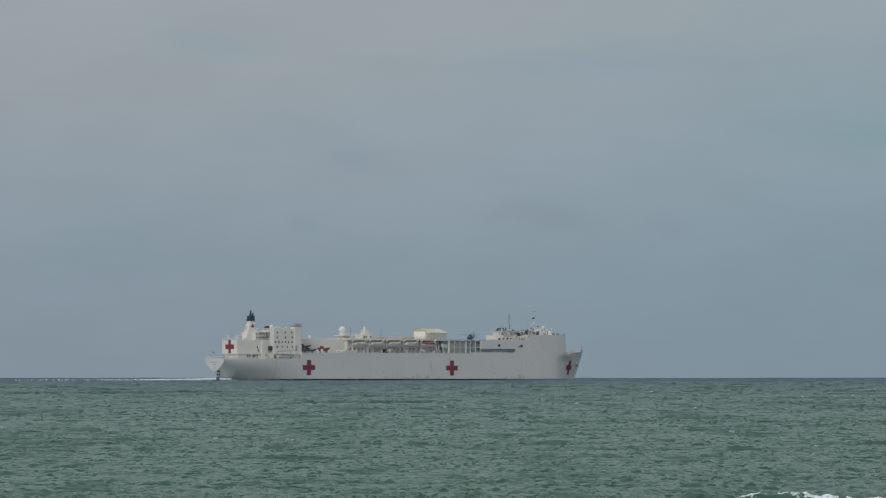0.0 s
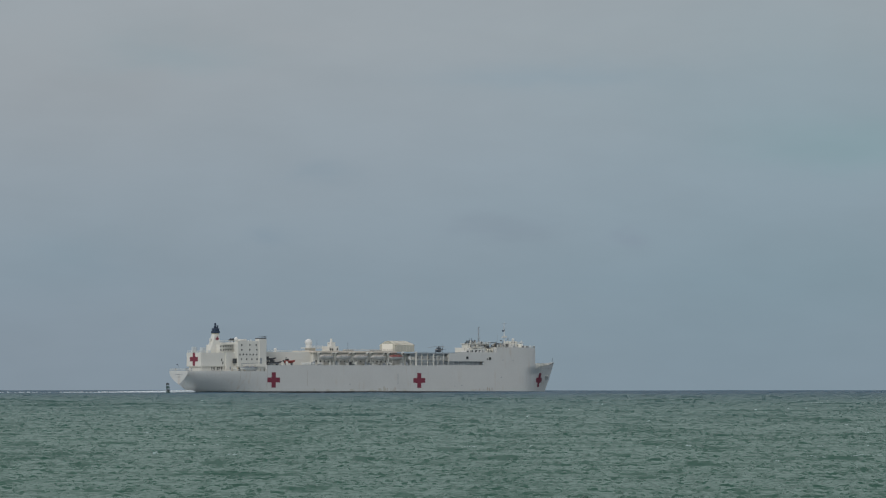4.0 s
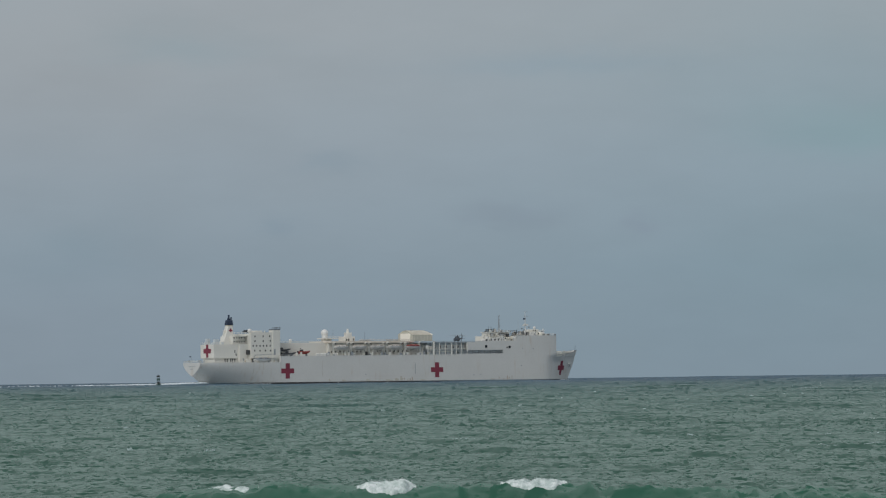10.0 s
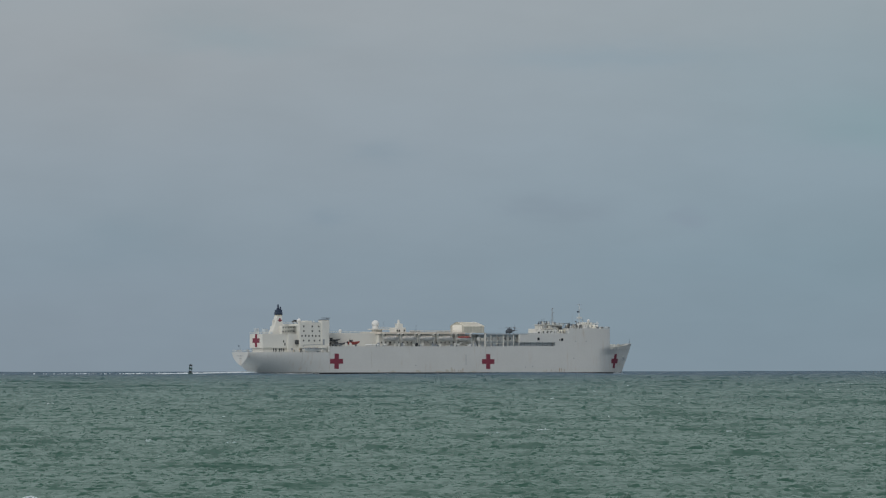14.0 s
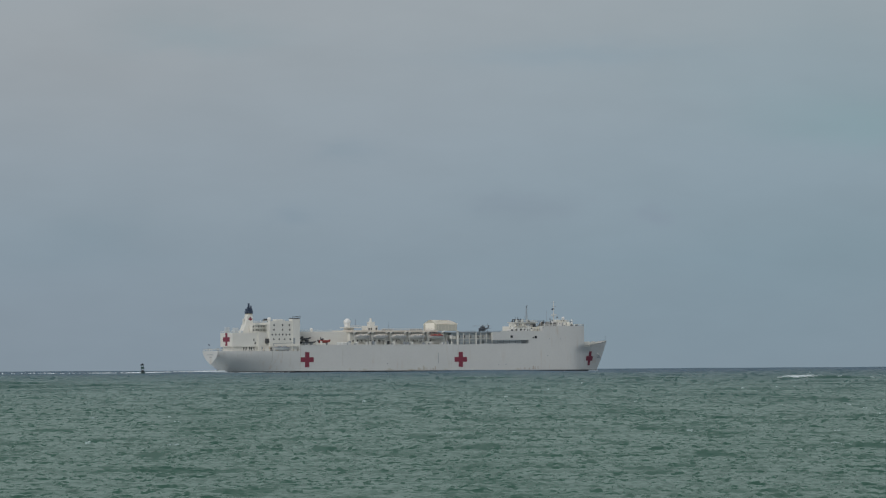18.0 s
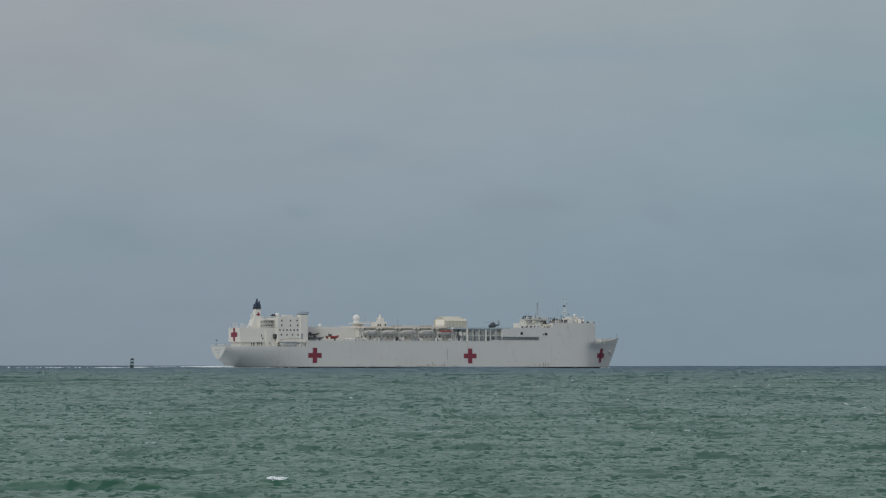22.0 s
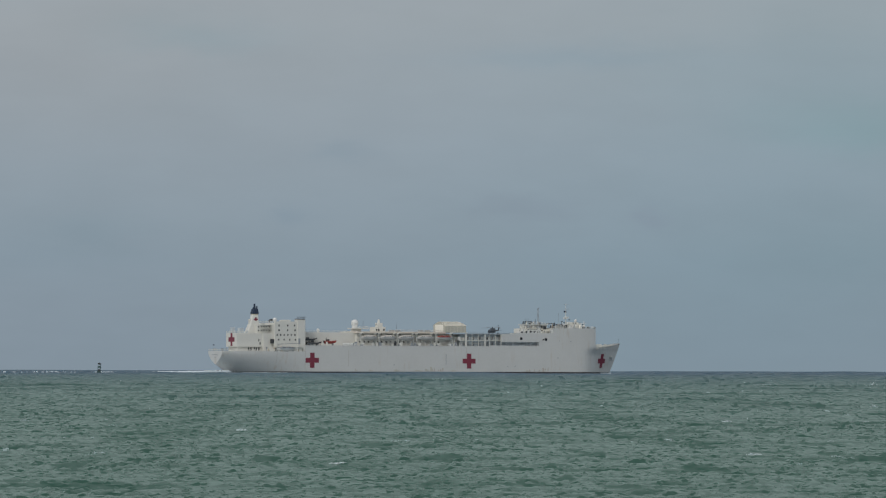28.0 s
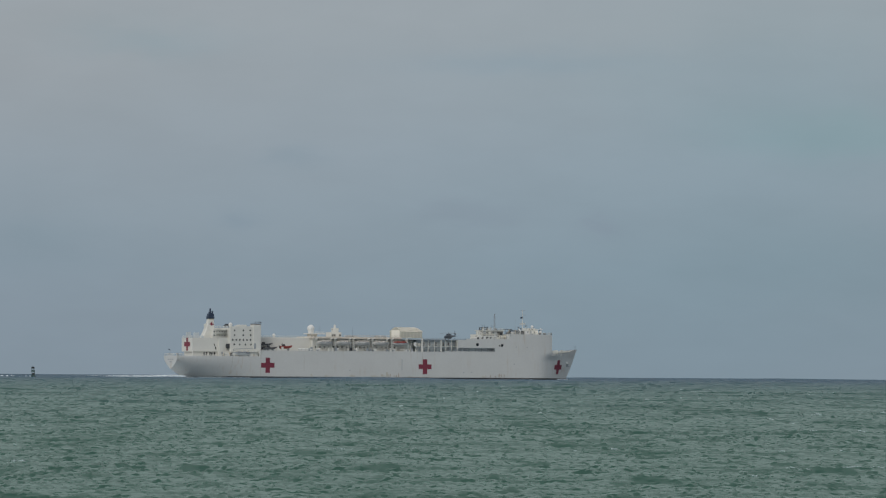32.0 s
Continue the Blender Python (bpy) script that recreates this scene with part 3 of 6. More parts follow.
def build_stern(ship):
    railing("stern_railing", ship, [(44, 15.9, 12.7), (30, 15.3, 12.7), (20, 14.7, 12.75), (10, 12.9, 12.8), (3.2, 10.3, 12.85), (3.2, -10.3, 12.85), (10, -12.9, 12.8)])
    staff = part("flagstaff", rod(B(), (3.5, 0, 12.8), (2.5, 0, 16.8), 0.08, 0.05), M_GREY, ship)
    bm = B()
    for i in range(3):
        box(bm, 2.1 - 0.3 * i, 2.45 - 0.3 * i, 0.1 * math.sin(i), 0.1 * math.sin(i) + 0.06, 16.0 + 0.06 * i, 16.6 + 0.05 * i)
    part("flag", bm, M_BLUE, staff, "small dark flag in folds")
    for a, b in ((4.6, 6.0), (4.6, 8.0), (4.6, -6.0), (6.0, 9.6)):
        part("bollard", rod(rod(B(), (a, b, 12.6), (a, b, 14.1), 0.35), (a, b, 14.1), (a, b, 14.3), 0.5), M_GREY, ship, "grey mooring bollard")
    # name and port of registry: unreadable rows of dark strokes on the transom
    for z, w in ((10.3, 8.4), (8.8, 3.2)):
        x, k = -w / 2, 0
        while x < w / 2:
            part("name_stroke", box(B(), 2.84, 2.895, x, x + 0.32, z, z + 0.5), M_GREY, ship)
            x += 0.55 if k % 5 else 0.9
            k += 1
    # winches and mooring gear on the quarter deck
    for a, b in ((33, 13.2), (38, 13.4), (42, 13.2), (46.5, 13.4)):
        bm = rod(B(), (a - 1.0, b, 13.6), (a + 1.0, b, 13.6), 0.7, sides=12)
        box(bm, a - 1.3, a + 1.3, b - 0.6, b + 0.6, 12.6, 13.2, 0.05)
        part("winch", bm, M_GREY, ship, "grey mooring winch")
    pick = random.Random(8)
    for i in range(26):
        a, b = 29.5 + i * 0.92, pick.uniform(13.2, 14.8)
        w, h = pick.uniform(0.4, 1.3), pick.uniform(0.6, 2.6)
        part("deck_gear", box(B(), a - w / 2, a + w / 2, b - w / 2, b + w / 2, 12.6, 12.6 + h, 0.06), pick.choice((M_WHITE, M_GREY, M_STEEL, M_BUFF, M_WHITE)), ship, "small fitting on the quarter deck")
    bm = box(B(), 31, 44, 12.6, 13.0, 15.2, 15.5)
    for a in (31.3, 35, 39, 43.5):
        rod(bm, (a, 12.8, 12.6), (a, 12.8, 15.3), 0.12, sides=6)
    part("gangway", bm, M_WHITE, ship, "stowed white accommodation ladder")


def build_after_house(ship):
    # after block with its big white face
    body = part("after_house", box(B(), 13.4, 36.0, -8.1, 8.1, 15.3, 23.5, 0.15), M_WHITE, ship, "white after deckhouse block")
    part("undercroft", box(B(), 14.6, 36.0, -7.2, 7.2, 12.6, 15.3), M_WHITE, body)
    flat_cross("red_cross", body, (13.38, 0.2, 19.6), 9.0, 7.7, 2.7, "aft", "dull red cross")
    # doorways as dark glass panes: the openings' shade is put into the colour
    windows(body, [(21.4, 14.0), (22.9, 14.0), (25.2, 14.0), (26.4, 14.0), (28.0, 14.0), (30.6, 14.0)], 0.8, 1.9, 7.2, "doorway")
    for a in (13.8, 20.4, 24.2, 29.2, 33.0):
        part("pillar", rod(B(), (a, 7.9, 12.6), (a, 7.9, 15.4), 0.16), M_WHITE, body)
    windows(body, [(27.6, 19.2), (28.4, 17.4), (33.5, 16.8)], 0.7, 1.5, 8.1, "side_door")
    railing("house_railing", body, [(13.6, -8, 23.5), (13.6, 8, 23.5), (27, 8, 23.5)])
    for a, b, w, h in ((15.4, -3.0, 2.2, 3.4), (18.2, 2.6, 2.8, 3.0), (21.0, 5.4, 1.2, 1.3)):
        part("vent_box", box(B(), a - w / 2, a + w / 2, b - w / 2, b + w / 2, 23.5, 23.5 + h, 0.12), M_SHADE, body, "pale grey ventilator box")
    # funnel: tapered, with a dark top
    bm = B()
    rings = []
    for z, a0, a1, w in ((23.4, 22.4, 30.4, 2.7), (29.0, 24.9, 30.2, 2.2), (34.4, 26.6, 30.0, 1.75)):
        ring = []
        for i in range(24):
            t = 2 * math.pi * i / 24
            cx, sx = math.cos(t), math.sin(t)
            ring.append(bm.verts.new(((a0 + a1) / 2 + (a1 - a0) / 2 * math.copysign(abs(cx) ** 0.18, cx), w * math.copysign(abs(sx) ** 0.18, sx), z)))
        rings.append(ring)
    for p, q in zip(rings, rings[1:]):
        for i in range(24):
            bm.faces.new((p[i], p[(i + 1) % 24], q[(i + 1) % 24], q[i]))
    bm.faces.new(rings[-1])
    funnel = part("funnel", bm, M_WHITE, ship, "white raked funnel with a navy top")
    bm = B()
    box(bm, 26.7, 29.9, -1.65, 1.65, 34.3, 34.9, 0.15)
    part("funnel_band", bm, M_GOLD, funnel, "yellow band")
    bm = B()
    box(bm, 26.4, 30.2, -1.9, 1.9, 34.9, 36.4, 0.2)
    box(bm, 26.7, 30.0, -1.7, 1.7, 36.4, 37.9, 0.3)
    part("funnel_cap", bm, M_BLUE, funnel, "navy funnel top")
    part("aft_casing", box(B(), 24.4, 25.4, -0.5, 0.5, 26.0, 31.8, 0.12), M_WHITE, funnel)
    for a, b, z, r in ((28.2, 0.0, 41.0, 0.62), (27.1, 0.7, 38.9, 0.42), (29.4, 0.6, 39.6, 0.5), (29.6, -0.8, 38.6, 0.4)):
        part("exhaust_pipe", rod(B(), (a, b, 37.4), (a, b, z), r, r * 0.85, 12), M_BLUE, funnel, "dark exhaust pipe")
    flat_cross("red_cross", funnel, (28.3, 2.0, 31.6), 2.5, 2.7, 0.85, "side", "small dark red cross")
    # balcony house between funnel and main house
    mid = part("balcony_house", box(B(), 27.4, 37.0, -9.0, 6.2, 23.5, 28.2, 0.12), M_WHITE, ship, "white house with open balconies")
    for z in (23.7, 26.0, 28.3):
        part("balcony", box(B(), 29.0, 37.0, 6.2, 8.8, z - 0.18, z), M_WHITE, mid)
        railing("balcony_railing", mid, [(29.0, 8.7, z), (37.0, 8.7, z)], 1.0, 2.0)
    windows(mid, [(30.0 + 1.7 * i, z) for z in (25.0, 27.2) for i in range(4)], 0.55, 0.7, 6.2)
    windows(mid, [(28.2, 27.2), (28.2, 25.0)], 0.7, 0.8, 6.2)
    part("lower_house", box(B(), 30.0, 37.0, -10.0, 9.4, 12.6, 23.5, 0.1), M_WHITE, mid)
    # main house
    house = part("main_house", box(B(), 36.0, 51.0, -13, 12.8, 12.6, 29.6, 0.15), M_WHITE, ship, "tall white accommodation block with rows of windows")
    spots = [(38.6, 28.0), (44.2, 28.0), (48.6, 28.0), (38.6, 25.2), (44.2, 25.2), (49.0, 25.2)]
    spots += [(37.4 + 2.3 * i, 22.4) for i in range(6)] + [(38.4 + 3.6 * i, 19.6) for i in range(4)]
    windows(house, spots, 0.85, 1.0, 12.8)
    part("parapet", box(B(), 36.2, 50.8, 12.4, 12.7, 29.6, 30.4), M_WHITE, house)
    # solid dark box standing out from the house's aft wall
    part("store_box", box(B(), 34.4, 36.0, 8.6, 11.6, 17.3, 20.0, 0.1), M_STEEL, house, "dark box on the aft wall")
    railing("roof_railing", house, [(36.4, -12.6, 29.6), (36.4, 12.4, 29.6)])
    part("satellite_dome", ball(B(), (38.6, 6.5, 31.4), 1.25), M_BOAT, house, "small white radome")
    part("dome_base", rod(B(), (38.6, 6.5, 29.6), (38.6, 6.5, 30.6), 0.7), M_WHITE, house)
    bm = box(box(B(), 36.4, 39.2, 1.5, 5.0, 30.6, 31.3, 0.1), 37.0, 38.6, 2.0, 4.4, 31.3, 31.9, 0.1)
    for a in (36.7, 38.9):
        rod(bm, (a, 3.2, 29.6), (a, 3.2, 30.8), 0.2)
    part("rooftop_unit", bm, M_STEEL, house, "dark rooftop unit")
    for a, h in ((40.6, 1.0), (42.0, 1.5), (45.6, 0.8), (47.4, 1.3)):
        part("roof_vent", rod(rod(B(), (a, 9.0, 29.6), (a, 9.0, 29.6 + h), 0.3, sides=10), (a, 9.0, 29.6 + h), (a, 9.0, 29.9 + h), 0.5, 0.35, 10), M_WHITE, house, "white mushroom vent")
    part("boat_boom", rod(rod(B(), (37.0, 14.7, 16.9), (51.5, 14.9, 17.5), 0.20, 0.12, 8), (37.2, 14.7, 15.6), (37.2, 14.7, 17.0), 0.22, sides=8), M_GREY, house, "grey stowed boat boom")
    part("side_platform", box(B(), 36.0, 53.0, 12.8, 15.2, 15.2, 15.6), M_WHITE, house)
    part("platform_wall", box(B(), 41.5, 53.0, 12.8, 14.2, 12.6, 15.2, 0.05), M_WHITE, house)
    railing("side_railing", house, [(36.0, 15.1, 15.6), (53.0, 15.1, 15.6)], 1.1, 2.4)
    # kingpost tower at the front of the house
    tower = part("tower", box(B(), 50.4, 55.6, 8.6, 13.4, 12.6, 31.6, 0.35), M_WHITE, ship, "square white tower with a dark top")
    part("tower_cap", box(B(), 50.5, 55.5, 8.7, 13.3, 31.6, 32.1, 0.1), M_STEEL, tower)
    railing("tower_railing", tower, [(50.2, 13.5, 32.3), (55.8, 13.5, 32.3), (55.8, 8.5, 32.3)], 0.9, 1.8, M_STEEL)
    part("locker_door", box(B(), 51.0, 52.2, 13.4, 13.5, 17.0, 20.4, 0.03), M_GREY, tower, "grey locker door")
    part("port_tower", box(B(), 50.4, 55.6, -13.4, -8.6, 12.6, 31.6, 0.35), M_WHITE, tower)


def build_davit(ship, a, span=10.0):
    """A pair of arms that hold one boat."""
    for s in (-span / 2 - 0.5, span / 2 - 0.9):
        bm = B()
        rod(bm, (a + s + 1.3, 13.2, 16.3), (a + s + 0.2, 14.6, 20.4), 0.42, 0.36, 6)
        rod(bm, (a + s + 0.2, 14.6, 20.4), (a + s - 0.5, 15.3, 23.4), 0.36, 0.30, 6)
        rod(bm, (a + s - 0.5, 15.3, 23.4), (a + s + 0.9, 15.9, 23.9), 0.28, sides=6)
        davit = part("davit", bm, M_WHITE, ship, "white slanting lifeboat davit arm")
        part("fall_block", box(B(), a + s + 0.7, a + s + 1.1, 15.5, 16.1, 22.9, 23.7, 0.08), M_STEEL, davit)
        part("davit_foot", box(B(), a + s + 0.7, a + s + 1.9, 12.8, 14.4, 16.2, 17.0, 0.1), M_GREY, davit)
    for s in (-2.6, 0.4, 2.8):
        part("boat_gripe", rod(B(), (a + s, 14.4, 16.3), (a + s + 0.3, 15.2, 19.4), 0.14, sides=5), M_WHITE, ship, "white boat chock")
    for s, h in ((-3.6, 1.5), (3.4, 1.2)):
        part("liferaft_canister", rod(box(B(), a + s - 0.7, a + s + 0.7, 13.6, 14.4, 16.2, 16.5), (a + s - 0.8, 14.0, 16.2 + h * 0.7), (a + s + 0.8, 14.0, 16.2 + h * 0.7), h * 0.42, sides=10), M_BOAT, ship, "white liferaft canister on its cradle")


def build_midship(ship):
    deck = part("boat_deck", box(B(), 54.4, 230.0, -15.9, 15.9, 15.6, 16.22), M_DECK, ship, "green-grey boat deck")
    # long deckhouse
    aft = part("long_deckhouse", box(B(), 56.0, 92.0, -11, 6.2, 16.2, 24.2, 0.12), M_WHITE, ship, "long plain white deckhouse")
    part("satellite_dome", ball(B(), (68.8, 2, 25.5), 0.95), M_BOAT, aft, "small white radome")
    part("dome_base", rod(B(), (68.8, 2, 24.2), (68.8, 2, 24.9), 0.6), M_WHITE, aft)
    windows(aft, [(57.2, 20.6), (57.2, 18.0), (59.4, 17.6)], 1.0, 1.4, 6.2)
    railing("roof_railing", aft, [(56.2, 6.0, 24.2), (91, 6.0, 24.2)], 0.9, 3.0)
    fore = part("boat_deckhouse", box(B(), 91.0, 148.0, -12, 9.0, 16.2, 23.8, 0.12), M_WHITE, ship, "white deckhouse behind the lifeboats")
    part("roof_deck", box(B(), 90.0, 148.0, -13, 13.4, 23.7, 24.8, 0.1), M_DECKEDGE, fore, "buff roof deck edge")
    windows(fore, [(93.0 + 2.9 * i, 18.6) for i in range(19)], 0.8, 1.0, 9.0)
    for i in range(15):
        part("roof_post", rod(B(), (92.0 + 3.9 * i, 12.8, 16.2), (92.0 + 3.9 * i, 12.8, 23.9), 0.14, sides=6), M_WHITE, fore)
    railing("roof_railing", fore, [(110, 13.0, 24.8), (147, 13.0, 24.8)], 1.0, 2.6, M_DECKEDGE)
    # low clutter along the bulwark
    pick = random.Random(11)
    spots = [66, 69, 84, 86.6, 88, 99, 101.6, 103.8, 112, 114, 118, 124.6, 127, 130, 137.6, 140, 151.5, 154]
    for a in spots:
        w, h = pick.uniform(0.7, 1.6), pick.uniform(1.3, 2.4)
        part("deck_locker", box(B(), a - w / 2, a + w / 2, 14.0, 15.0, 16.2, 16.2 + h, 0.08), pick.choice((M_GREY, M_WHITE, M_STEEL, M_WHITE)), ship, "deck locker at the bulwark")
    for a in (80.2, 82.6, 85.0, 87.4):
        part("liferaft_canister", rod(box(B(), a - 0.9, a + 0.9, 14.2, 15.0, 16.2, 16.6), (a - 0.95, 14.6, 17.1), (a + 0.95, 14.6, 17.1), 0.5, sides=10), M_BOAT, ship, "white liferaft canister on its cradle")
    # dome on its platform and signal mast
    plat = part("dome_platform", box(B(), 91.0, 101.0, -4.5, 4.5, 26.3, 26.8), M_WHITE, ship, "white platform on legs")
    part("platform_house", box(B(), 92.5, 97.0, -2.5, 2.5, 24.5, 26.3, 0.1), M_WHITE, plat)
    railing("platform_railing", plat, [(91.2, 4.3, 26.8), (100.8, 4.3, 26.8)], 1.0, 2.0)
    bm = rod(B(), (94.4, -1.3, 26.8), (94.4, -1.3, 29.0), 1.75, sides=24)
    ball(bm, (94.4, -1.3, 29.8), 2.2, 1.0, 24)
    part("large_radome", bm, M_BOAT, plat, "large white radome")
    sig = part("signal_house", box(B(), 105.0, 112.0, -3, 4.5, 24.5, 27.6, 0.1), M_WHITE, ship, "white signal house with a short mast")
    part("upper_signal_house", box(B(), 108.2, 111.2, -2, 2.2, 27.6, 30.0, 0.1), M_WHITE, sig)
    part("mast_cap", rod(B(), (109.6, 0, 30.0), (109.6, 0, 32.2), 0.9, 0.5, 10), M_WHITE, sig)
    windows(sig, [(106.2, 25.7), (107.6, 25.7), (111.0, 25.8)], 0.9, 1.2, 4.5)
    part("yard", rod(B(), (107.4, 0, 29.2), (112.2, 0, 29.6), 0.12), M_STEEL, sig)
    part("whip_aerial", rod(B(), (121.5, 0, 24.5), (121.5, 0, 30.4), 0.09, 0.04), M_STEEL, ship, "thin dark whip aerial")
    part("whip_aerial", rod(B(), (99.4, 0, 26.8), (99.4, 0, 31.5), 0.07, 0.04), M_STEEL, ship, "thin dark whip aerial")
    for a in (115, 119, 134, 138.5):
        part("roof_locker", box(B(), a - 1.2, a + 1.2, 6, 9, 24.8, 25.6, 0.08), M_GREY, ship, "low grey roof locker")
    for a, b0, b1, z0, z1, mat in ((148.0, 6.0, 9.0, 16.22, 23.3, M_WHITE), (153.4, 13.6, 14.8, 16.22, 18.0, M_BOAT), (155.6, 12.6, 14.6, 19.9, 21.9, M_BOAT), (158.3, 13.2, 14.7, 19.9, 21.4, M_WHITE), (150.2, 13.4, 14.6, 16.22, 17.7, M_BOAT)):
        wide = 9.8 if mat is M_WHITE and b0 == 6.0 else 1.5
        part("gear_house", box(B(), a, a + wide, b0, b1, z0, z1, 0.06), mat, ship, "white gear locker by the flight deck")
    crane = part("boat_crane", rod(rod(B(), (152.3, 14.2, 16.3), (151.2, 15.0, 21.0), 0.45, 0.36, 8), (151.2, 15.0, 21.0), (150.2, 15.4, 24.4), 0.36, 0.25, 8), M_WHITE, ship, "white slewing boat crane")
    part("crane_jib", rod(B(), (150.2, 15.4, 24.3), (153.8, 15.4, 24.9), 0.22, 0.14, 6), M_WHITE, crane)
    part("stores_post", box(B(), 160.2, 161.3, 14.6, 15.6, 16.22, 24.6, 0.12), M_WHITE, ship, "thick white replenishment post")
    # aircraft shelter
    bm = B()
    arch = [(8.4, 28.2), (7.2, 28.85), (5.0, 29.7), (2.6, 30.45), (1.0, 30.85), (0.0, 30.95)]
    pts = [(-8.4, 24.4), (8.4, 24.4)] + arch + [(-b, z) for b, z in arch[-2::-1]]
    ends = [[bm.verts.new((a, -b, z)) for b, z in pts] for a in (150.0, 163.9)]
    for i in range(len(pts)):
        j = (i + 1) % len(pts)
        bm.faces.new((ends[0][i], ends[0][j], ends[1][j], ends[1][i]))
    bm.faces.new(ends[0][::-1])
    bm.faces.new(ends[1])
    for v in ends[1]:
        v.co.x -= 0.8 * max(0.0, v.co.z - 28.9)
    bmesh.ops.recalc_face_normals(bm, faces=bm.faces)
    hangar = part("aircraft_shelter", bm, M_BEIGE, ship, "beige shelter with a cream pitched roof")
    line = arch + [(-b, z) for b, z in arch[-2::-1]]
    for (b0, z0), (b1, z1) in zip(line, line[1:]):
        bm = B()
        vs = [bm.verts.new((a, -b * 1.02, z + 0.12)) for a, b, z in ((149.7, b0, z0), (164.2 - 0.8 * max(0.0, z0 - 28.9), b0, z0), (164.2 - 0.8 * max(0.0, z1 - 28.9), b1, z1), (149.7, b1, z1))]
        bm.faces.new(vs)
        bmesh.ops.solidify(bm, geom=bm.faces[:], thickness=0.10)
        part("roof_panel", bm, M_ROOF, hangar, "pale cream roof sheet")
    # aft end in roof cream: the sun on it is put into the colour
    part("shelter_door", box(B(), 149.85, 149.98, -5.8, 5.8, 24.4, 29.2), M_ROOF, hangar, "shelter end panel, sunlight put into its pale cream")
    for k in range(6):
        part("wall_batten", box(B(), 151.2 + 2.3 * k, 151.35 + 2.3 * k, 8.4, 8.5, 24.4, 28.2), M_CREAM, hangar)
    # flight deck over an open gallery
    flight = part("flight_deck", box(B(), 148.2, 197.0, -15.9, 15.4, 23.3, 23.75), M_GREY, ship, "grey flight deck edge")
    part("gallery_wall", box(B(), 158.0, 184.0, -10, 12.2, 16.22, 23.3), M_SHADE, flight, "gallery wall with its blue-grey shade put into the colour")
    part("gallery_floor", box(B(), 156.0, 184.0, 12.2, 15.3, 19.45, 19.85), M_WHITE, flight)
    for i, a in enumerate((160.9, 164.8, 169.0, 173.4, 176.6, 180.4, 184.2)):
        r = (0.05, 0.09, 0.05, 0.36, 0.06, 0.06, 0.40)[i]
        part("gallery_post", box(B(), a - r, a + r, 14.8, 15.4, 16.2, 23.3), M_WHITE, flight)
    for a0, a1, z in ((161.5, 173.0, 18.0), (161.5, 173.0, 21.6), (174.0, 183.8, 21.6)):
        part("gallery_rail", rod(B(), (a0, 15.2, z), (a1, 15.2, z), 0.10, sides=6), M_WHITE, flight)
    for a in (163.2, 167.0, 171.2, 176.2, 179.6):
        part("gallery_door", box(B(), a - 0.6, a + 0.6, 12.2, 12.3, 16.3, 18.6), M_GREY, flight, "grey steel door in the gallery")
        # solid dark panel: the shade of an opening given as colour
        part("gallery_door", box(B(), a - 0.5, a + 0.5, 12.2, 12.3, 20.0, 22.0), M_STEEL, flight, "dark gallery panel, an opening's shade put into its colour")
    railing("gallery_railing", flight, [(156.5, 15.2, 19.85), (184.0, 15.2, 19.85)], 1.1, 2.0)
    railing("deck_edge_net", flight, [(160, 15.6, 23.75), (197, 15.6, 23.75)], 0.6, 2.4, M_GREY)
    stair = part("deck_stair", rod(B(), (157.5, 13.4, 16.3), (160.0, 13.4, 20.6), 0.12, sides=6), M_WHITE, ship, "white ladder to the flight deck")
    part("stringer", rod(B(), (157.5, 14.6, 16.3), (160.0, 14.6, 20.6), 0.12, sides=6), M_WHITE, stair)
    for k in range(6):
        part("tread", box(B(), 157.5 + k * 0.4, 157.9 + k * 0.4, 13.4, 14.6, 16.3 + k * 0.7, 16.4 + k * 0.7), M_WHITE, stair)
    for a in (152.6, 156.4):
        part("slanted_strut", rod(B(), (a, 14.8, 16.3), (a + 1.0, 14.8, 21.6), 0.22), M_WHITE, flight)
    for a in (96.4, 108.6, 121.0, 133.4, 146.2):
        build_davit(ship, a)


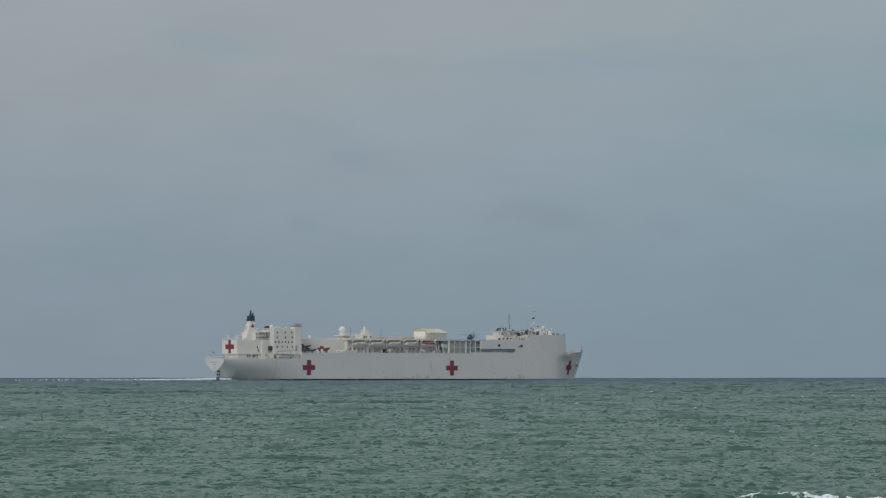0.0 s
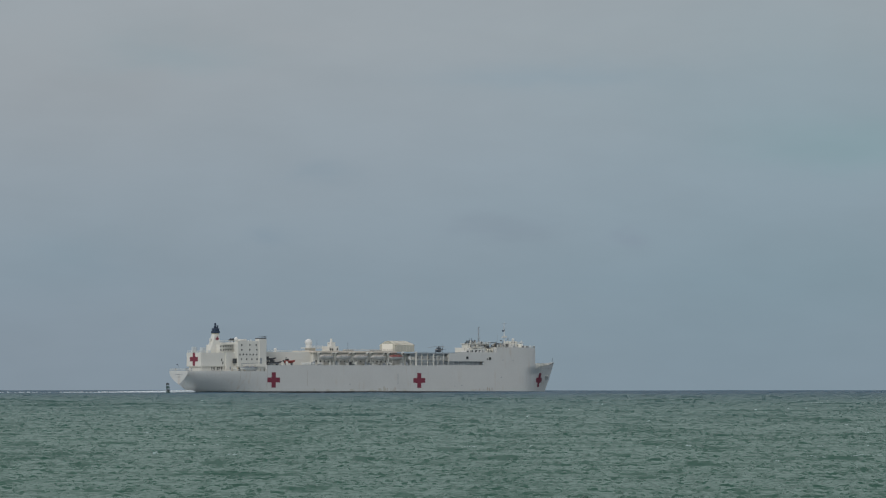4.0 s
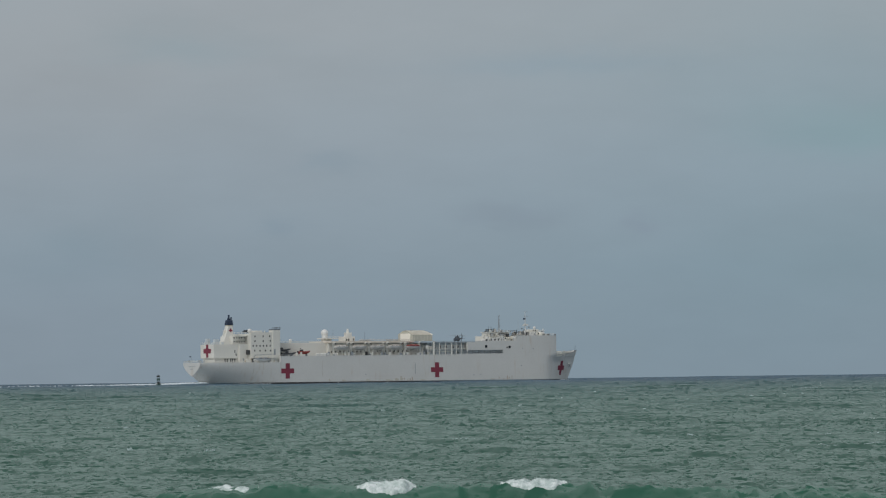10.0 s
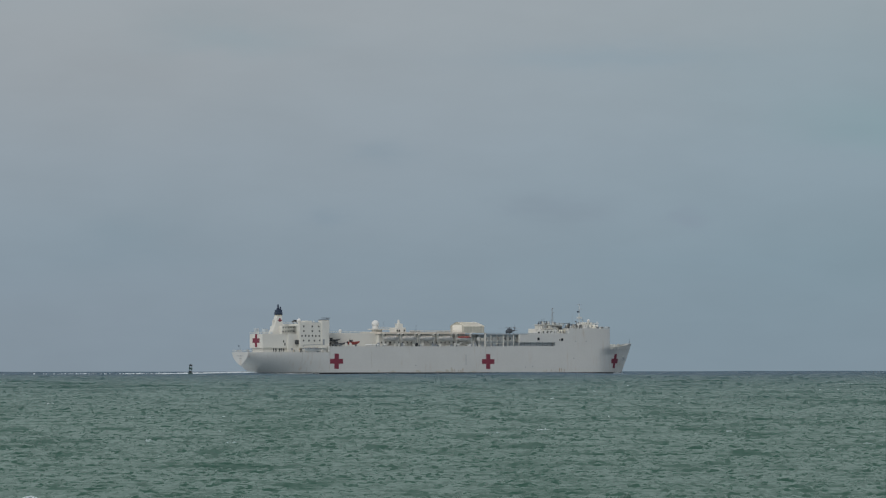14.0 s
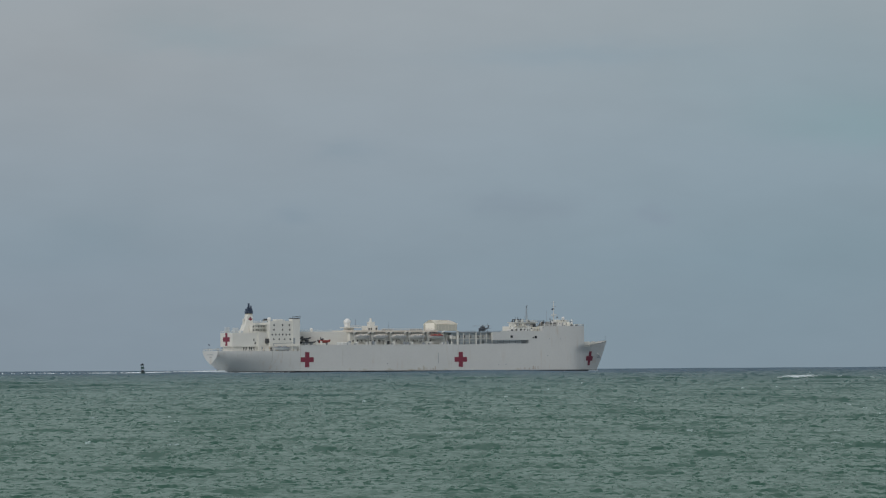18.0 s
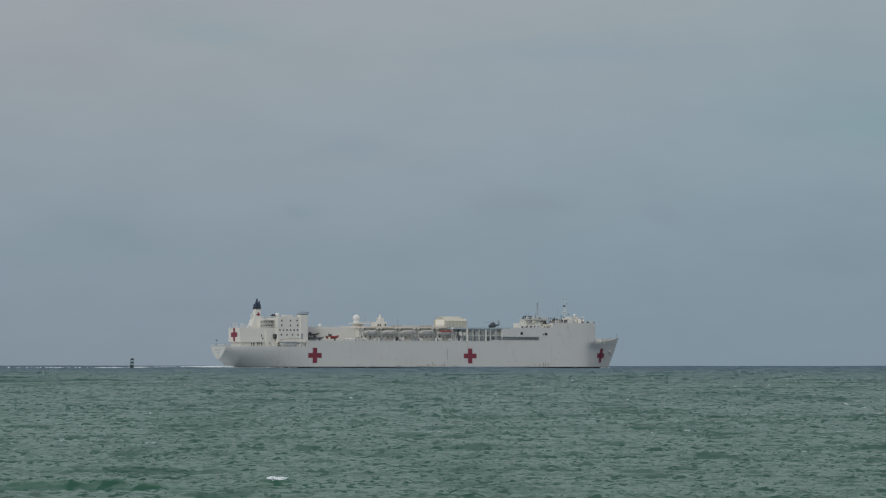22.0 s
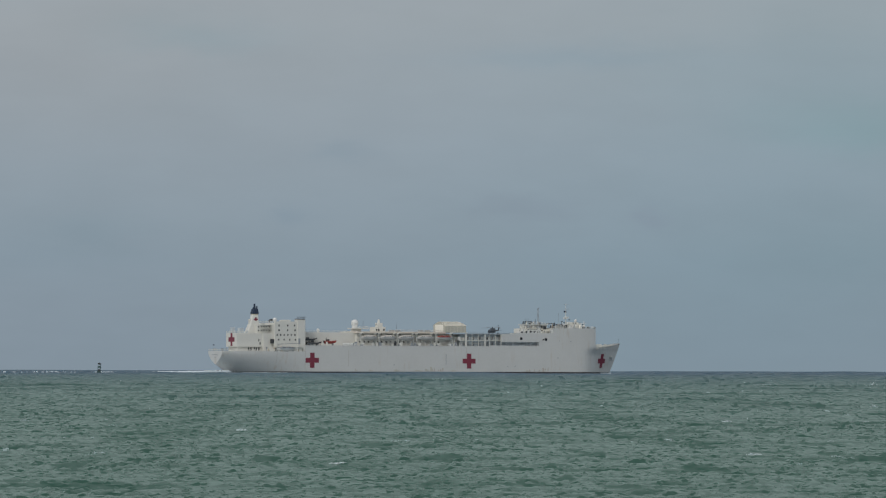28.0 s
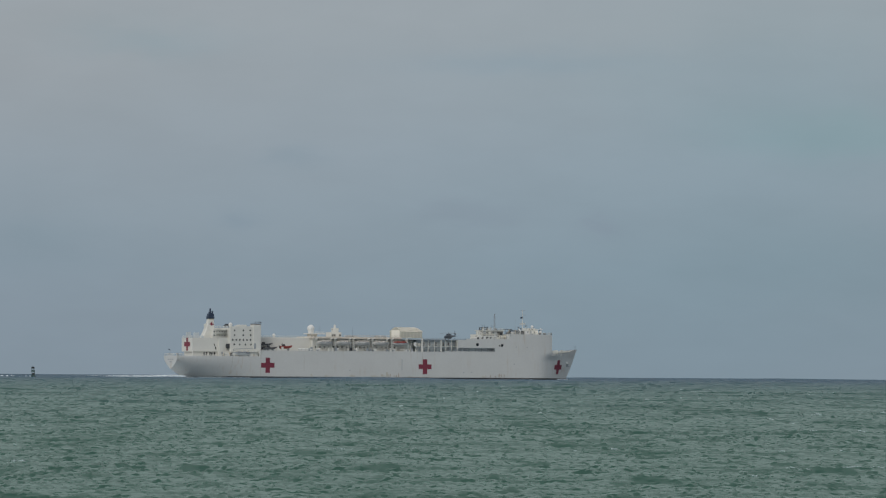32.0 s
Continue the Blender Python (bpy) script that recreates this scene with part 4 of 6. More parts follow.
def build_forward(ship):
    side = 16.12
    # walls flush with the plating; a long slot opens on a walkway
    wall = part("forward_wall", box(B(), 184.2, 219.0, side - 0.5, side, 18.75, 23.6, 0.03), M_HULL, ship, "white forward side wall with a long slot")
    part("forward_wall_low", box(B(), 176.0, 219.0, side - 0.5, side, 16.22, 16.7), M_HULL, wall)
    part("slot_end", box(B(), 209.2, 219.0, side - 0.5, side, 16.7, 18.75), M_HULL, wall)
    # the slot's back and roof take the shade-coloured blue-grey
    part("slot_back", box(B(), 176.2, 209.4, 12.0, 12.3, 16.3, 18.9), M_SHADE, wall, "wall inside the slot, shade put into its colour")
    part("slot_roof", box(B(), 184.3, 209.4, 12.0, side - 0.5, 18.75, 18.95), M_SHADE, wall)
    part("slot_bar", box(B(), 178.0, 209.2, side - 0.3, side - 0.15, 17.5, 17.7), M_GREY, wall)
    for i in range(8):
        part("slot_post", box(B(), 179.0 + 4.2 * i, 179.3 + 4.2 * i, side - 0.35, side - 0.1, 16.7, 18.8), M_GREY, wall)
    part("core", box(B(), 184.2, 219.0, -16.0, 12.0, 16.22, 23.4), M_WHITE, wall)
    windows(wall, [(197.3, 20.9), (214.0, 20.5)], 1.7, 1.6, side, "square_port")
    windows(wall, [(212.2, 20.3)], 1.0, 0.8, side, "small_port")
    part("bulwark", box(B(), 190.0, 219.0, side - 0.4, side - 0.1, 23.6, 24.3), M_HULL, wall)
    # tall block over the bow shoulders, its wall following the plating
    bm = B()
    ring = [(a, fair(a, DECK_HALF)) for a in np.linspace(219.0, 248.9, 16)] + [(249.2, 9.0)]
    outline = [(a, -b) for a, b in ring] + [(a, b) for a, b in ring[::-1]]
    low = [bm.verts.new((a, y, 16.3)) for a, y in outline]
    top = [bm.verts.new((a, y, 27.4)) for a, y in outline]
    for i in range(len(outline)):
        j = (i + 1) % len(outline)
        bm.faces.new((low[i], low[j], top[j], top[i]))
    bm.faces.new(top)
    bm.faces.new(low[::-1])
    bmesh.ops.recalc_face_normals(bm, faces=bm.faces)
    block = part("bow_block", bm, M_HULL, ship, "tall plain white block before the bridge")
    for a, z in ((223.5, 19.6), (231.0, 19.4), (219.4, 26.4)):
        part("side_light", box(B(), a - 0.25, a + 0.25, 15.9, 16.25, z - 0.25, z + 0.25), M_GREY, block)
    railing("block_railing", block, [(219.2, 15.9, 27.4), (240, 15.4, 27.4), (248.6, 14.2, 27.4), (249.1, 9, 27.4)], 1.0, 2.0)
    part("running_light", box(B(), 248.2, 248.9, 13.3, 14.0, 27.4, 28.2, 0.06), M_STEEL, block, "dark running light box")
    # navigating bridge
    br = part("bridge", box(B(), 202.6, 213.0, -5, 12.0, 23.4, 27.2, 0.12), M_WHITE, ship, "cream-white navigating bridge")
    part("bridge_wing", box(B(), 202.0, 211.0, 12.0, 15.6, 24.0, 26.4, 0.12), M_WHITE, br)
    part("wheelhouse", box(B(), 203.6, 218.0, 1.0, 9.6, 27.2, 29.4, 0.1), M_WHITE, br)
    for k, (a0, a1, b0, z0, z1) in enumerate(((200.2, 202.0, 12.2, 23.6, 25.6), (204.0, 205.2, 10.6, 27.2, 29.0), (207.4, 208.6, 10.4, 27.2, 28.8), (210.2, 212.4, 10.6, 27.2, 28.4), (214.6, 216.2, 11.2, 26.6, 28.6))):
        part("bridge_locker", box(B(), a0, a1, b0, b0 + 1.2, z0, z1, 0.06), (M_STEEL, M_GREY, M_WHITE, M_GREY, M_STEEL)[k], br)
    for k in range(14):
        part("bridge_stanchion", rod(B(), (200.4 + 1.3 * k, 15.2, 23.6), (200.4 + 1.3 * k, 15.2, 25.4 + 0.9 * (k % 3)), 0.11, sides=6), (M_STEEL, M_GREY)[k % 2], br)
    for k in range(11):
        part("bridge_window", box(B(), 202.9 + 0.92 * k, 203.5 + 0.92 * k, 12.0, 12.1, 25.6, 26.6, 0.03), M_GLASS, br, "dark bridge window")
    for k in range(5):
        part("wing_prop", rod(B(), (200.6 + 2.6 * k, 15.5, 23.5), (200.6 + 2.6 * k, 15.5, 27.0), 0.13, sides=6), M_WHITE, br)
    part("wing_awning", box(B(), 200.2, 208.6, 12.4, 15.8, 27.0, 27.25, 0.05), M_CREAM, br, "cream awning over the bridge wing")
    part("chart_house", box(B(), 199.6, 202.4, 6.0, 13.0, 23.6, 25.4, 0.1), M_BOAT, br)
    for k, (a, b, w, h) in enumerate(((196.8, 14.4, 1.2, 1.0), (198.4, 14.8, 0.8, 1.7), (199.6, 14.2, 1.0, 2.4), (201.2, 14.9, 0.9, 3.0))):
        part("ready_locker", box(B(), a - w / 2, a + w / 2, b - 0.5, b + 0.5, 23.6, 23.6 + h, 0.06), (M_BOAT, M_STEEL, M_BOAT, M_ROOF)[k], br)
    for a, z in ((198.2, 26.8), (199.0, 27.6), (200.2, 28.6), (201.4, 28.2)):
        part("whip", rod(B(), (a, 12.0, 25.4), (a - 0.2, 12.0, z), 0.08, 0.05, 5), M_STEEL, br)
    part("bridge_roof", box(B(), 203.0, 218.6, 0.4, 10.4, 29.4, 29.7), M_WHITE, br)
    windows(br, [(204.6 + 1.6 * i, 28.2) for i in range(8)], 1.3, 1.0, 9.6)
    windows(br, [(201.5 + 2.6 * i, 25.0) for i in range(4)], 1.5, 1.2, 15.6)
    railing("bridge_railing", br, [(203.2, 11.8, 27.2), (213, 11.8, 27.2)], 1.1, 1.8)
    railing("roof_railing", br, [(203.2, 10.2, 29.7), (218.4, 10.2, 29.7)], 1.0, 2.0)
    part("cargo_block", box(B(), 213.0, 219.0, -12, 12.6, 23.4, 26.6, 0.1), M_CREAM, br, "buff deck block")
    pick = random.Random(21)
    for i in range(60):
        a = 199.5 + i * 0.45
        w, h, b = pick.uniform(0.5, 1.5), pick.uniform(0.7, 3.0), pick.uniform(12.4, 15.4)
        part("deck_box", box(B(), a - w / 2, a + w / 2, b - w / 2, b + w / 2, 23.6, 23.8 + h, 0.08), pick.choice((M_BOAT, M_ROOF, M_STEEL, M_CREAM, M_BOAT)), br, "small deck box")
    for i in range(30):
        a = 203.6 + i * 0.50
        h, b = pick.uniform(0.5, 2.2), pick.uniform(1, 9)
        part("roof_gear", rod(B(), (a, b, 29.7), (a, b, 29.7 + h), pick.uniform(0.1, 0.4), sides=8), pick.choice((M_WHITE, M_STEEL, M_STEEL, M_GREY)), br)
    for a, z in ((203.6, 27.2), (204.4, 29.7), (206.0, 29.7), (211.0, 29.7), (221.0, 27.4), (226.0, 27.4), (228.6, 27.4)):
        part("light_pole", rod(B(), (a, 8.0, z), (a, 8.0, z + pick.uniform(2.0, 4.2)), 0.09), M_STEEL, br)
    for a0, a1, z in ((203.4, 206.2, 31.2), (219.4, 224.0, 30.2), (224.6, 229.4, 29.6)):
        frame_bm = box(B(), a0, a1, 6.0, 9.0, z, z + 0.3)
        for a in (a0 + 0.2, a1 - 0.2):
            rod(frame_bm, (a, 8.8, z - 2.6), (a, 8.8, z), 0.12)
        part("signal_platform", frame_bm, M_STEEL, br, "dark signal platform on legs")
    # lattice mast abaft the bridge
    bm = B()
    for da, db in ((-0.6, -0.6), (0.6, -0.6), (0.6, 0.6), (-0.6, 0.6)):
        rod(bm, (216.5 + da * 0.7, db * 0.7, 29.7), (216.5 + da * 0.3, db * 0.3, 39.8), 0.06, sides=5)
    for k in range(8):
        z, s = 30.2 + k * 1.2, 0.6 - 0.045 * k
        rod(bm, (216.5 - s, s, z), (216.5 + s, s, z + 1.1), 0.06, sides=4)
        rod(bm, (216.5 + s, s, z), (216.5 - s, s, z + 1.1), 0.06, sides=4)
    mast = part("lattice_mast", bm, M_GREY, ship, "slim lattice mast with small antennas")
    for z, da in ((33.0, 0.5), (35.4, -0.5), (37.2, 0.6), (38.8, -0.3), (39.6, 0.3)):
        part("antenna", box(B(), 216.5 + da - 0.28, 216.5 + da + 0.28, 0.3, 0.7, z, z + 0.35, 0.06), M_GREY, mast)
    part("signal_mast", rod(B(), (230.6, 0, 27.4), (230.6, 0, 36.8), 0.09, 0.05), M_GREY, ship, "thin grey pole mast")
    main = part("main_mast", rod(B(), (235.6, 0, 27.4), (235.6, 0, 42.6), 0.30, 0.10), M_WHITE, ship, "white pole mast with a yard and a flag")
    part("yard", rod(rod(B(), (234.0, 0, 41.9), (237.4, 0, 42.0), 0.10), (234.6, 0, 39.3), (237.8, 0, 39.3), 0.10), M_GREY, main)
    part("mast_flag", box(box(B(), 234.2, 235.4, 0, 0.06, 37.2, 38.2), 235.4, 236.0, 0.05, 0.11, 37.3, 38.3), M_BLUE, main, "dark flag at the mast")
    part("crosstree", box(B(), 234.0, 237.2, -0.5, 0.5, 33.4, 33.7), M_WHITE, main)
    part("radar_scanner", box(B(), 233.8, 237.4, 0.3, 0.7, 34.0, 34.5, 0.08), M_WHITE, main)
    # antenna farm on the block's roof
    for a, b, z, r, mat in ((242.3, 0, 32.2, 0.9, M_BOAT), (246.0, 4, 28.9, 0.9, M_BOAT), (231.5, 6, 28.8, 0.7, M_BOAT), (239.0, 6, 29.0, 0.8, M_BOAT)):
        dome = part("satellite_dome", ball(B(), (a, b, z), r), mat, block, "white radome")
        part("dome_post", rod(B(), (a, b, 27.4), (a, b, z - r * 0.7), 0.3), M_WHITE, dome)
    for i in range(52):
        a = 220.6 + i * 0.53
        w, h, b = pick.uniform(0.4, 1.6), pick.uniform(0.5, 2.6) * (1.0 if a < 243 else 0.5), pick.uniform(0, 11)
        part("roof_box", box(B(), a - w / 2, a + w / 2, b - w / 2, b + w / 2, 27.4, 27.4 + h, 0.1), pick.choice((M_BOAT, M_BOAT, M_ROOF, M_STEEL, M_GREY)), block, "roof box among the antennas")
    part("roof_house", box(B(), 235.5, 243.5, -4, 6, 27.4, 29.8, 0.1), M_WHITE, block)
    part("upper_roof_house", box(B(), 237.6, 242.4, -3, 4, 29.8, 31.2, 0.1), M_WHITE, block)
    for a0, a1, b, z in ((242.6, 247.4, 3.0, 30.4), (232.2, 235.0, 5.0, 30.0), (226.4, 230.0, 9.0, 29.4)):
        plat = part("antenna_platform", box(B(), a0, a1, b - 1.2, b + 1.2, z, z + 0.25, 0.04), M_BOAT, block, "white antenna platform on legs")
        for a in (a0 + 0.3, a1 - 0.3):
            part("leg", rod(B(), (a, b, 27.4), (a, b, z), 0.11, sides=6), M_WHITE, plat)
        part("antenna", rod(B(), (a1 - 0.8, b, z + 0.2), (a1 - 0.8, b, z + 1.3), 0.35, 0.2, 10), M_BOAT, plat)
    for k, a in enumerate((219.8, 221.2, 222.4, 223.8, 225.4, 227.2)):
        part("signal_post", rod(B(), (a, 11.0, 27.4), (a, 11.0, 29.6 + 0.7 * (k % 3)), 0.13, sides=6), (M_STEEL, M_BUFF, M_STEEL)[k % 3], block)
    windows(block, [(238.6, 30.6), (240.4, 30.6)], 0.8, 0.7, 4.0)
    railing("roof_house_railing", block, [(235.7, 5.8, 29.8), (243.3, 5.8, 29.8)], 1.0, 1.5)
    for a, z in ((232.0, 31.4), (233.6, 30.6), (244.4, 30.4), (246.4, 29.6), (237.0, 32.4)):
        pole = part("antenna_pole", rod(B(), (a, 2.0, 27.4), (a, 2.0, z), 0.10), M_WHITE, block)
        part("antenna_head", box(B(), a - 0.4, a + 0.4, 1.6, 2.4, z, z + 0.5, 0.08), pick.choice((M_WHITE, M_STEEL)), pole)
    windows(block, [(236.6, 28.6), (238.8, 28.6), (241.4, 28.6)], 0.9, 0.9, 6.0)
    # forecastle bulwark and gear
    bm = B()
    for s in (1, -1):
        rows = []
        for a in np.linspace(249.5, 272.4, 14):
            half, z = fair(a, DECK_HALF), table(a, SHEER)
            rows.append([bm.verts.new((a, -s * half, z)), bm.verts.new((a + 0.35, -s * (half + 0.35), z + 0.55))])
        for p, q in zip(rows, rows[1:]):
            bm.faces.new((p[0], q[0], q[1], p[1]))
    bmesh.ops.solidify(bm, geom=bm.faces[:], thickness=0.12)
    fo = part("bow_bulwark", bm, M_HULL, ship)
    for a, b, h, mat in ((252, 9.5, 2.3, M_CREAM), (254.5, 8.4, 2.6, M_WHITE), (257.0, 7.0, 2.0, M_WHITE), (259.4, 5.4, 2.2, M_CREAM), (262, 4, 2.0, M_WHITE), (250.9, 11.6, 1.8, M_BUFF), (265, 2.0, 1.8, M_WHITE)):
        part("windlass", rod(box(B(), a - 0.9, a + 0.9, b - 0.8, b + 0.8, 14.7, 15.2 + h * 0.6, 0.1), (a - 1.1, b, 15.2 + h * 0.7), (a + 1.1, b, 15.2 + h * 0.7), h * 0.3, sides=10), mat, fo, "cream forecastle winch")
    for a, b, w, h in ((250.6, 12.8, 1.2, 1.6), (253.2, 11.4, 0.9, 2.2), (256.2, 9.6, 1.4, 1.4), (258.6, 8.2, 0.7, 2.4), (260.8, 6.8, 1.1, 1.5), (263.6, 4.6, 0.8, 1.9), (266.4, 3.0, 0.9, 1.3)):
        part("forecastle_locker", box(B(), a - w, a + w, b - w * 0.6, b + w * 0.6, 14.6, 15.6 + h, 0.1), M_WHITE, fo, "white forecastle locker")
    railing("forecastle_railing", fo, [(250.0, 13.6, 16.0), (256.0, 11.0, 16.3), (262.0, 7.6, 16.8), (268.0, 3.6, 17.5)], 1.1, 1.6)
    part("winch_house", box(B(), 250.6, 254.2, 5.0, 12.0, 14.7, 17.6, 0.15), M_ROOF, fo, "white winch house on the forecastle")
    part("jackstaff", rod(B(), (271.6, 0, 17.9), (272.0, 0, 21.2), 0.08), M_STEEL, fo)


ship = build_ship()

# ---------------------------------------------------------------- boats and aircraft aboard


def lifeboat(mat, label, canopy, length=10.6):
    """A davit lifeboat: double-ended hull, sheer line and a rounded canopy."""
    boat = tagged(new("lifeboat"), label, "lifeboat", "lifeboats on the davits")
    bm = B()
    rows = []
    for u in np.linspace(-1, 1, 19):
        w = 1.75 * (1 - abs(u) ** 2.8) + 0.03
        rise = 0.35 * u * u
        rows.append([bm.verts.new((u * length / 2, -w * math.sin(v), rise - 1.75 * (1 - 0.45 * u * u) * math.cos(v))) for v in np.linspace(-math.pi / 2, math.pi / 2, 11)])
    for p, q in zip(rows, rows[1:]):
        for i in range(10):
            bm.faces.new((p[i], q[i], q[i + 1], p[i + 1]))
    bmesh.ops.recalc_face_normals(bm, faces=bm.faces)
    smooth(part("boat_hull", bm, mat, boat))
    bm = B()
    rows = []
    for u in np.linspace(-1, 1, 15):
        w = 1.62 * (1 - abs(u) ** 3.2) + 0.02
        rows.append([bm.verts.new((u * length * 0.46, -w * math.sin(v), 0.32 * u * u + 1.25 * (1 - u ** 4) * math.cos(v))) for v in np.linspace(-math.pi / 2, math.pi / 2, 9)])
    for p, q in zip(rows, rows[1:]):
        for i in range(8):
            bm.faces.new((p[i], p[i + 1], q[i + 1], q[i]))
    smooth(part("canopy", bm, canopy, boat))
    part("sheer_band", box(B(), -length * 0.40, length * 0.40, 1.62, 1.80, -0.12, 0.12), M_GREY, boat)
    for u in (-0.30, 0.0, 0.30):
        part("hatch", box(B(), u * length - 0.4, u * length + 0.4, 0.7, 1.35, 0.86, 1.12, 0.05), M_BUFF, boat, "buff canopy hatch")
    for s in (-1, 1):
        part("lifting_hook", rod(B(), (s * length * 0.36, 0, 0.7), (s * length * 0.36, 0, 1.5), 0.10), M_STEEL, boat)
    for i in range(5):
        part("boat_window", box(B(), -2.6 + 1.2 * i, -2.0 + 1.2 * i, 1.40, 1.52, 0.42, 0.78), M_GLASS, boat)
    return boat


def helicopter():
    """A medium twin-engined helicopter parked with its rotor still."""
    heli = tagged(new("helicopter"), "dark blue-grey parked helicopter with drooping rotor on the flight deck", "helicopter")
    bm = B()
    rows = []
    spine = ((-1.0, 0.5, 0.6, 1.6), (0.0, 1.0, 1.0, 1.7), (1.5, 1.25, 1.15, 1.75), (4.0, 1.25, 1.15, 1.75), (6.0, 1.1, 1.05, 1.65), (7.6, 0.8, 0.8, 1.45), (8.6, 0.25, 0.3, 1.25))
    for x, w, h, z in spine:
        rows.append([bm.verts.new((x, w * math.copysign(abs(math.cos(t)) ** 0.7, math.cos(t)), z + h * math.copysign(abs(math.sin(t)) ** 0.7, math.sin(t)))) for t in np.linspace(0, 2 * math.pi, 17)[:-1]])
    for p, q in zip(rows, rows[1:]):
        for i in range(16):
            bm.faces.new((p[i], q[i], q[(i + 1) % 16], p[(i + 1) % 16]))
    bm.faces.new(rows[0])
    bm.faces.new(rows[-1][::-1])
    bmesh.ops.recalc_face_normals(bm, faces=bm.faces)
    smooth(part("fuselage", bm, M_HELI, heli))
    part("engine_housing", box(B(), 0.6, 4.6, -0.9, 0.9, 2.7, 3.5, 0.3), M_HELI, heli)
    part("tail_boom", rod(B(), (-6.8, 0, 2.3), (0.2, 0, 2.0), 0.28, 0.75, 12), M_HELI, heli)
    bm = B()
    vs = [bm.verts.new(v) for v in ((-7.6, 0.1, 4.3), (-6.8, 0.1, 4.3), (-5.6, 0.1, 2.2), (-6.9, 0.1, 2.0))]
    bm.faces.new(vs)
    bmesh.ops.solidify(bm, geom=bm.faces[:], thickness=0.2)
    part("tail_fin", bm, M_HELI, heli)
    part("tail_rotor", rod(rod(B(), (-7.2, 0.5, 2.6), (-7.2, 0.5, 5.6), 0.09), (-8.7, 0.5, 4.1), (-5.7, 0.5, 4.1), 0.09), M_STEEL, heli)
    part("tailplane", box(B(), -6.6, -5.6, -2.1, 2.1, 2.15, 2.3), M_HELI, heli)
    part("rotor_head", rod(B(), (2.4, 0, 3.4), (2.4, 0, 4.3), 0.3), M_STEEL, heli)
    for k in range(4):
        t = radians((28, 104, 196, 290)[k])
        reach = 7.8
        tip = (2.4 + reach * math.cos(t), reach * math.sin(t), 3.5)
        part("rotor_blade", rod(B(), (2.4, 0, 4.2), tip, 0.10, 0.07, 6), M_GREY, heli)
    for x, y in ((5.2, 1.1), (5.2, -1.1), (-5.4, 0)):
        wheel = part("wheel", rod(B(), (x, y - 0.15, 0.35), (x, y + 0.15, 0.35), 0.35, sides=12), M_STEEL, heli)
        part("strut", rod(B(), (x, y, 0.4), (x, y, 1.7), 0.10), M_STEEL, wheel)
    part("windscreen", box(B(), 6.9, 7.9, -0.62, 0.62, 1.7, 2.2, 0.15), M_GLASS, heli)
    for x in (1.6, 3.4, 5.0):
        part("cabin_window", box(B(), x, x + 0.8, 1.18, 1.28, 1.8, 2.4), M_GLASS, heli)
    return heli


def workboat():
    """A dark inflatable workboat on its cradle."""
    boat = tagged(new("workboat"), "dark grey rigid inflatable boat on a deck cradle", "boat")
    for s in (1, -1):
        bm = rod(B(), (-4.4, s * 1.2, 1.5), (2.6, s * 1.2, 1.5), 0.42, sides=10)
        rod(bm, (2.6, s * 1.2, 1.5), (4.9, s * 0.1, 2.0), 0.42, 0.36, 10)
        part("tube", bm, M_STEEL, boat)
    part("keel", box(B(), -4.2, 3.0, -0.9, 0.9, 0.8, 1.4, 0.25), M_GREY, boat)
    part("console", box(B(), -1.6, -0.2, -0.6, 0.6, 1.4, 2.9, 0.1), M_STEEL, boat)
    bm = rod(rod(B(), (-3.4, 0.8, 1.4), (-3.4, 0.8, 3.6), 0.08), (-3.4, -0.8, 1.4), (-3.4, -0.8, 3.6), 0.08)
    part("radar_arch", rod(bm, (-3.4, -0.8, 3.6), (-3.4, 0.8, 3.6), 0.12), M_STEEL, boat)
    for x in (-2.8, 2.0):
        part("cradle", box(B(), x - 0.2, x + 0.2, -1.3, 1.3, 0, 1.0), M_GREY, boat)
    return boat


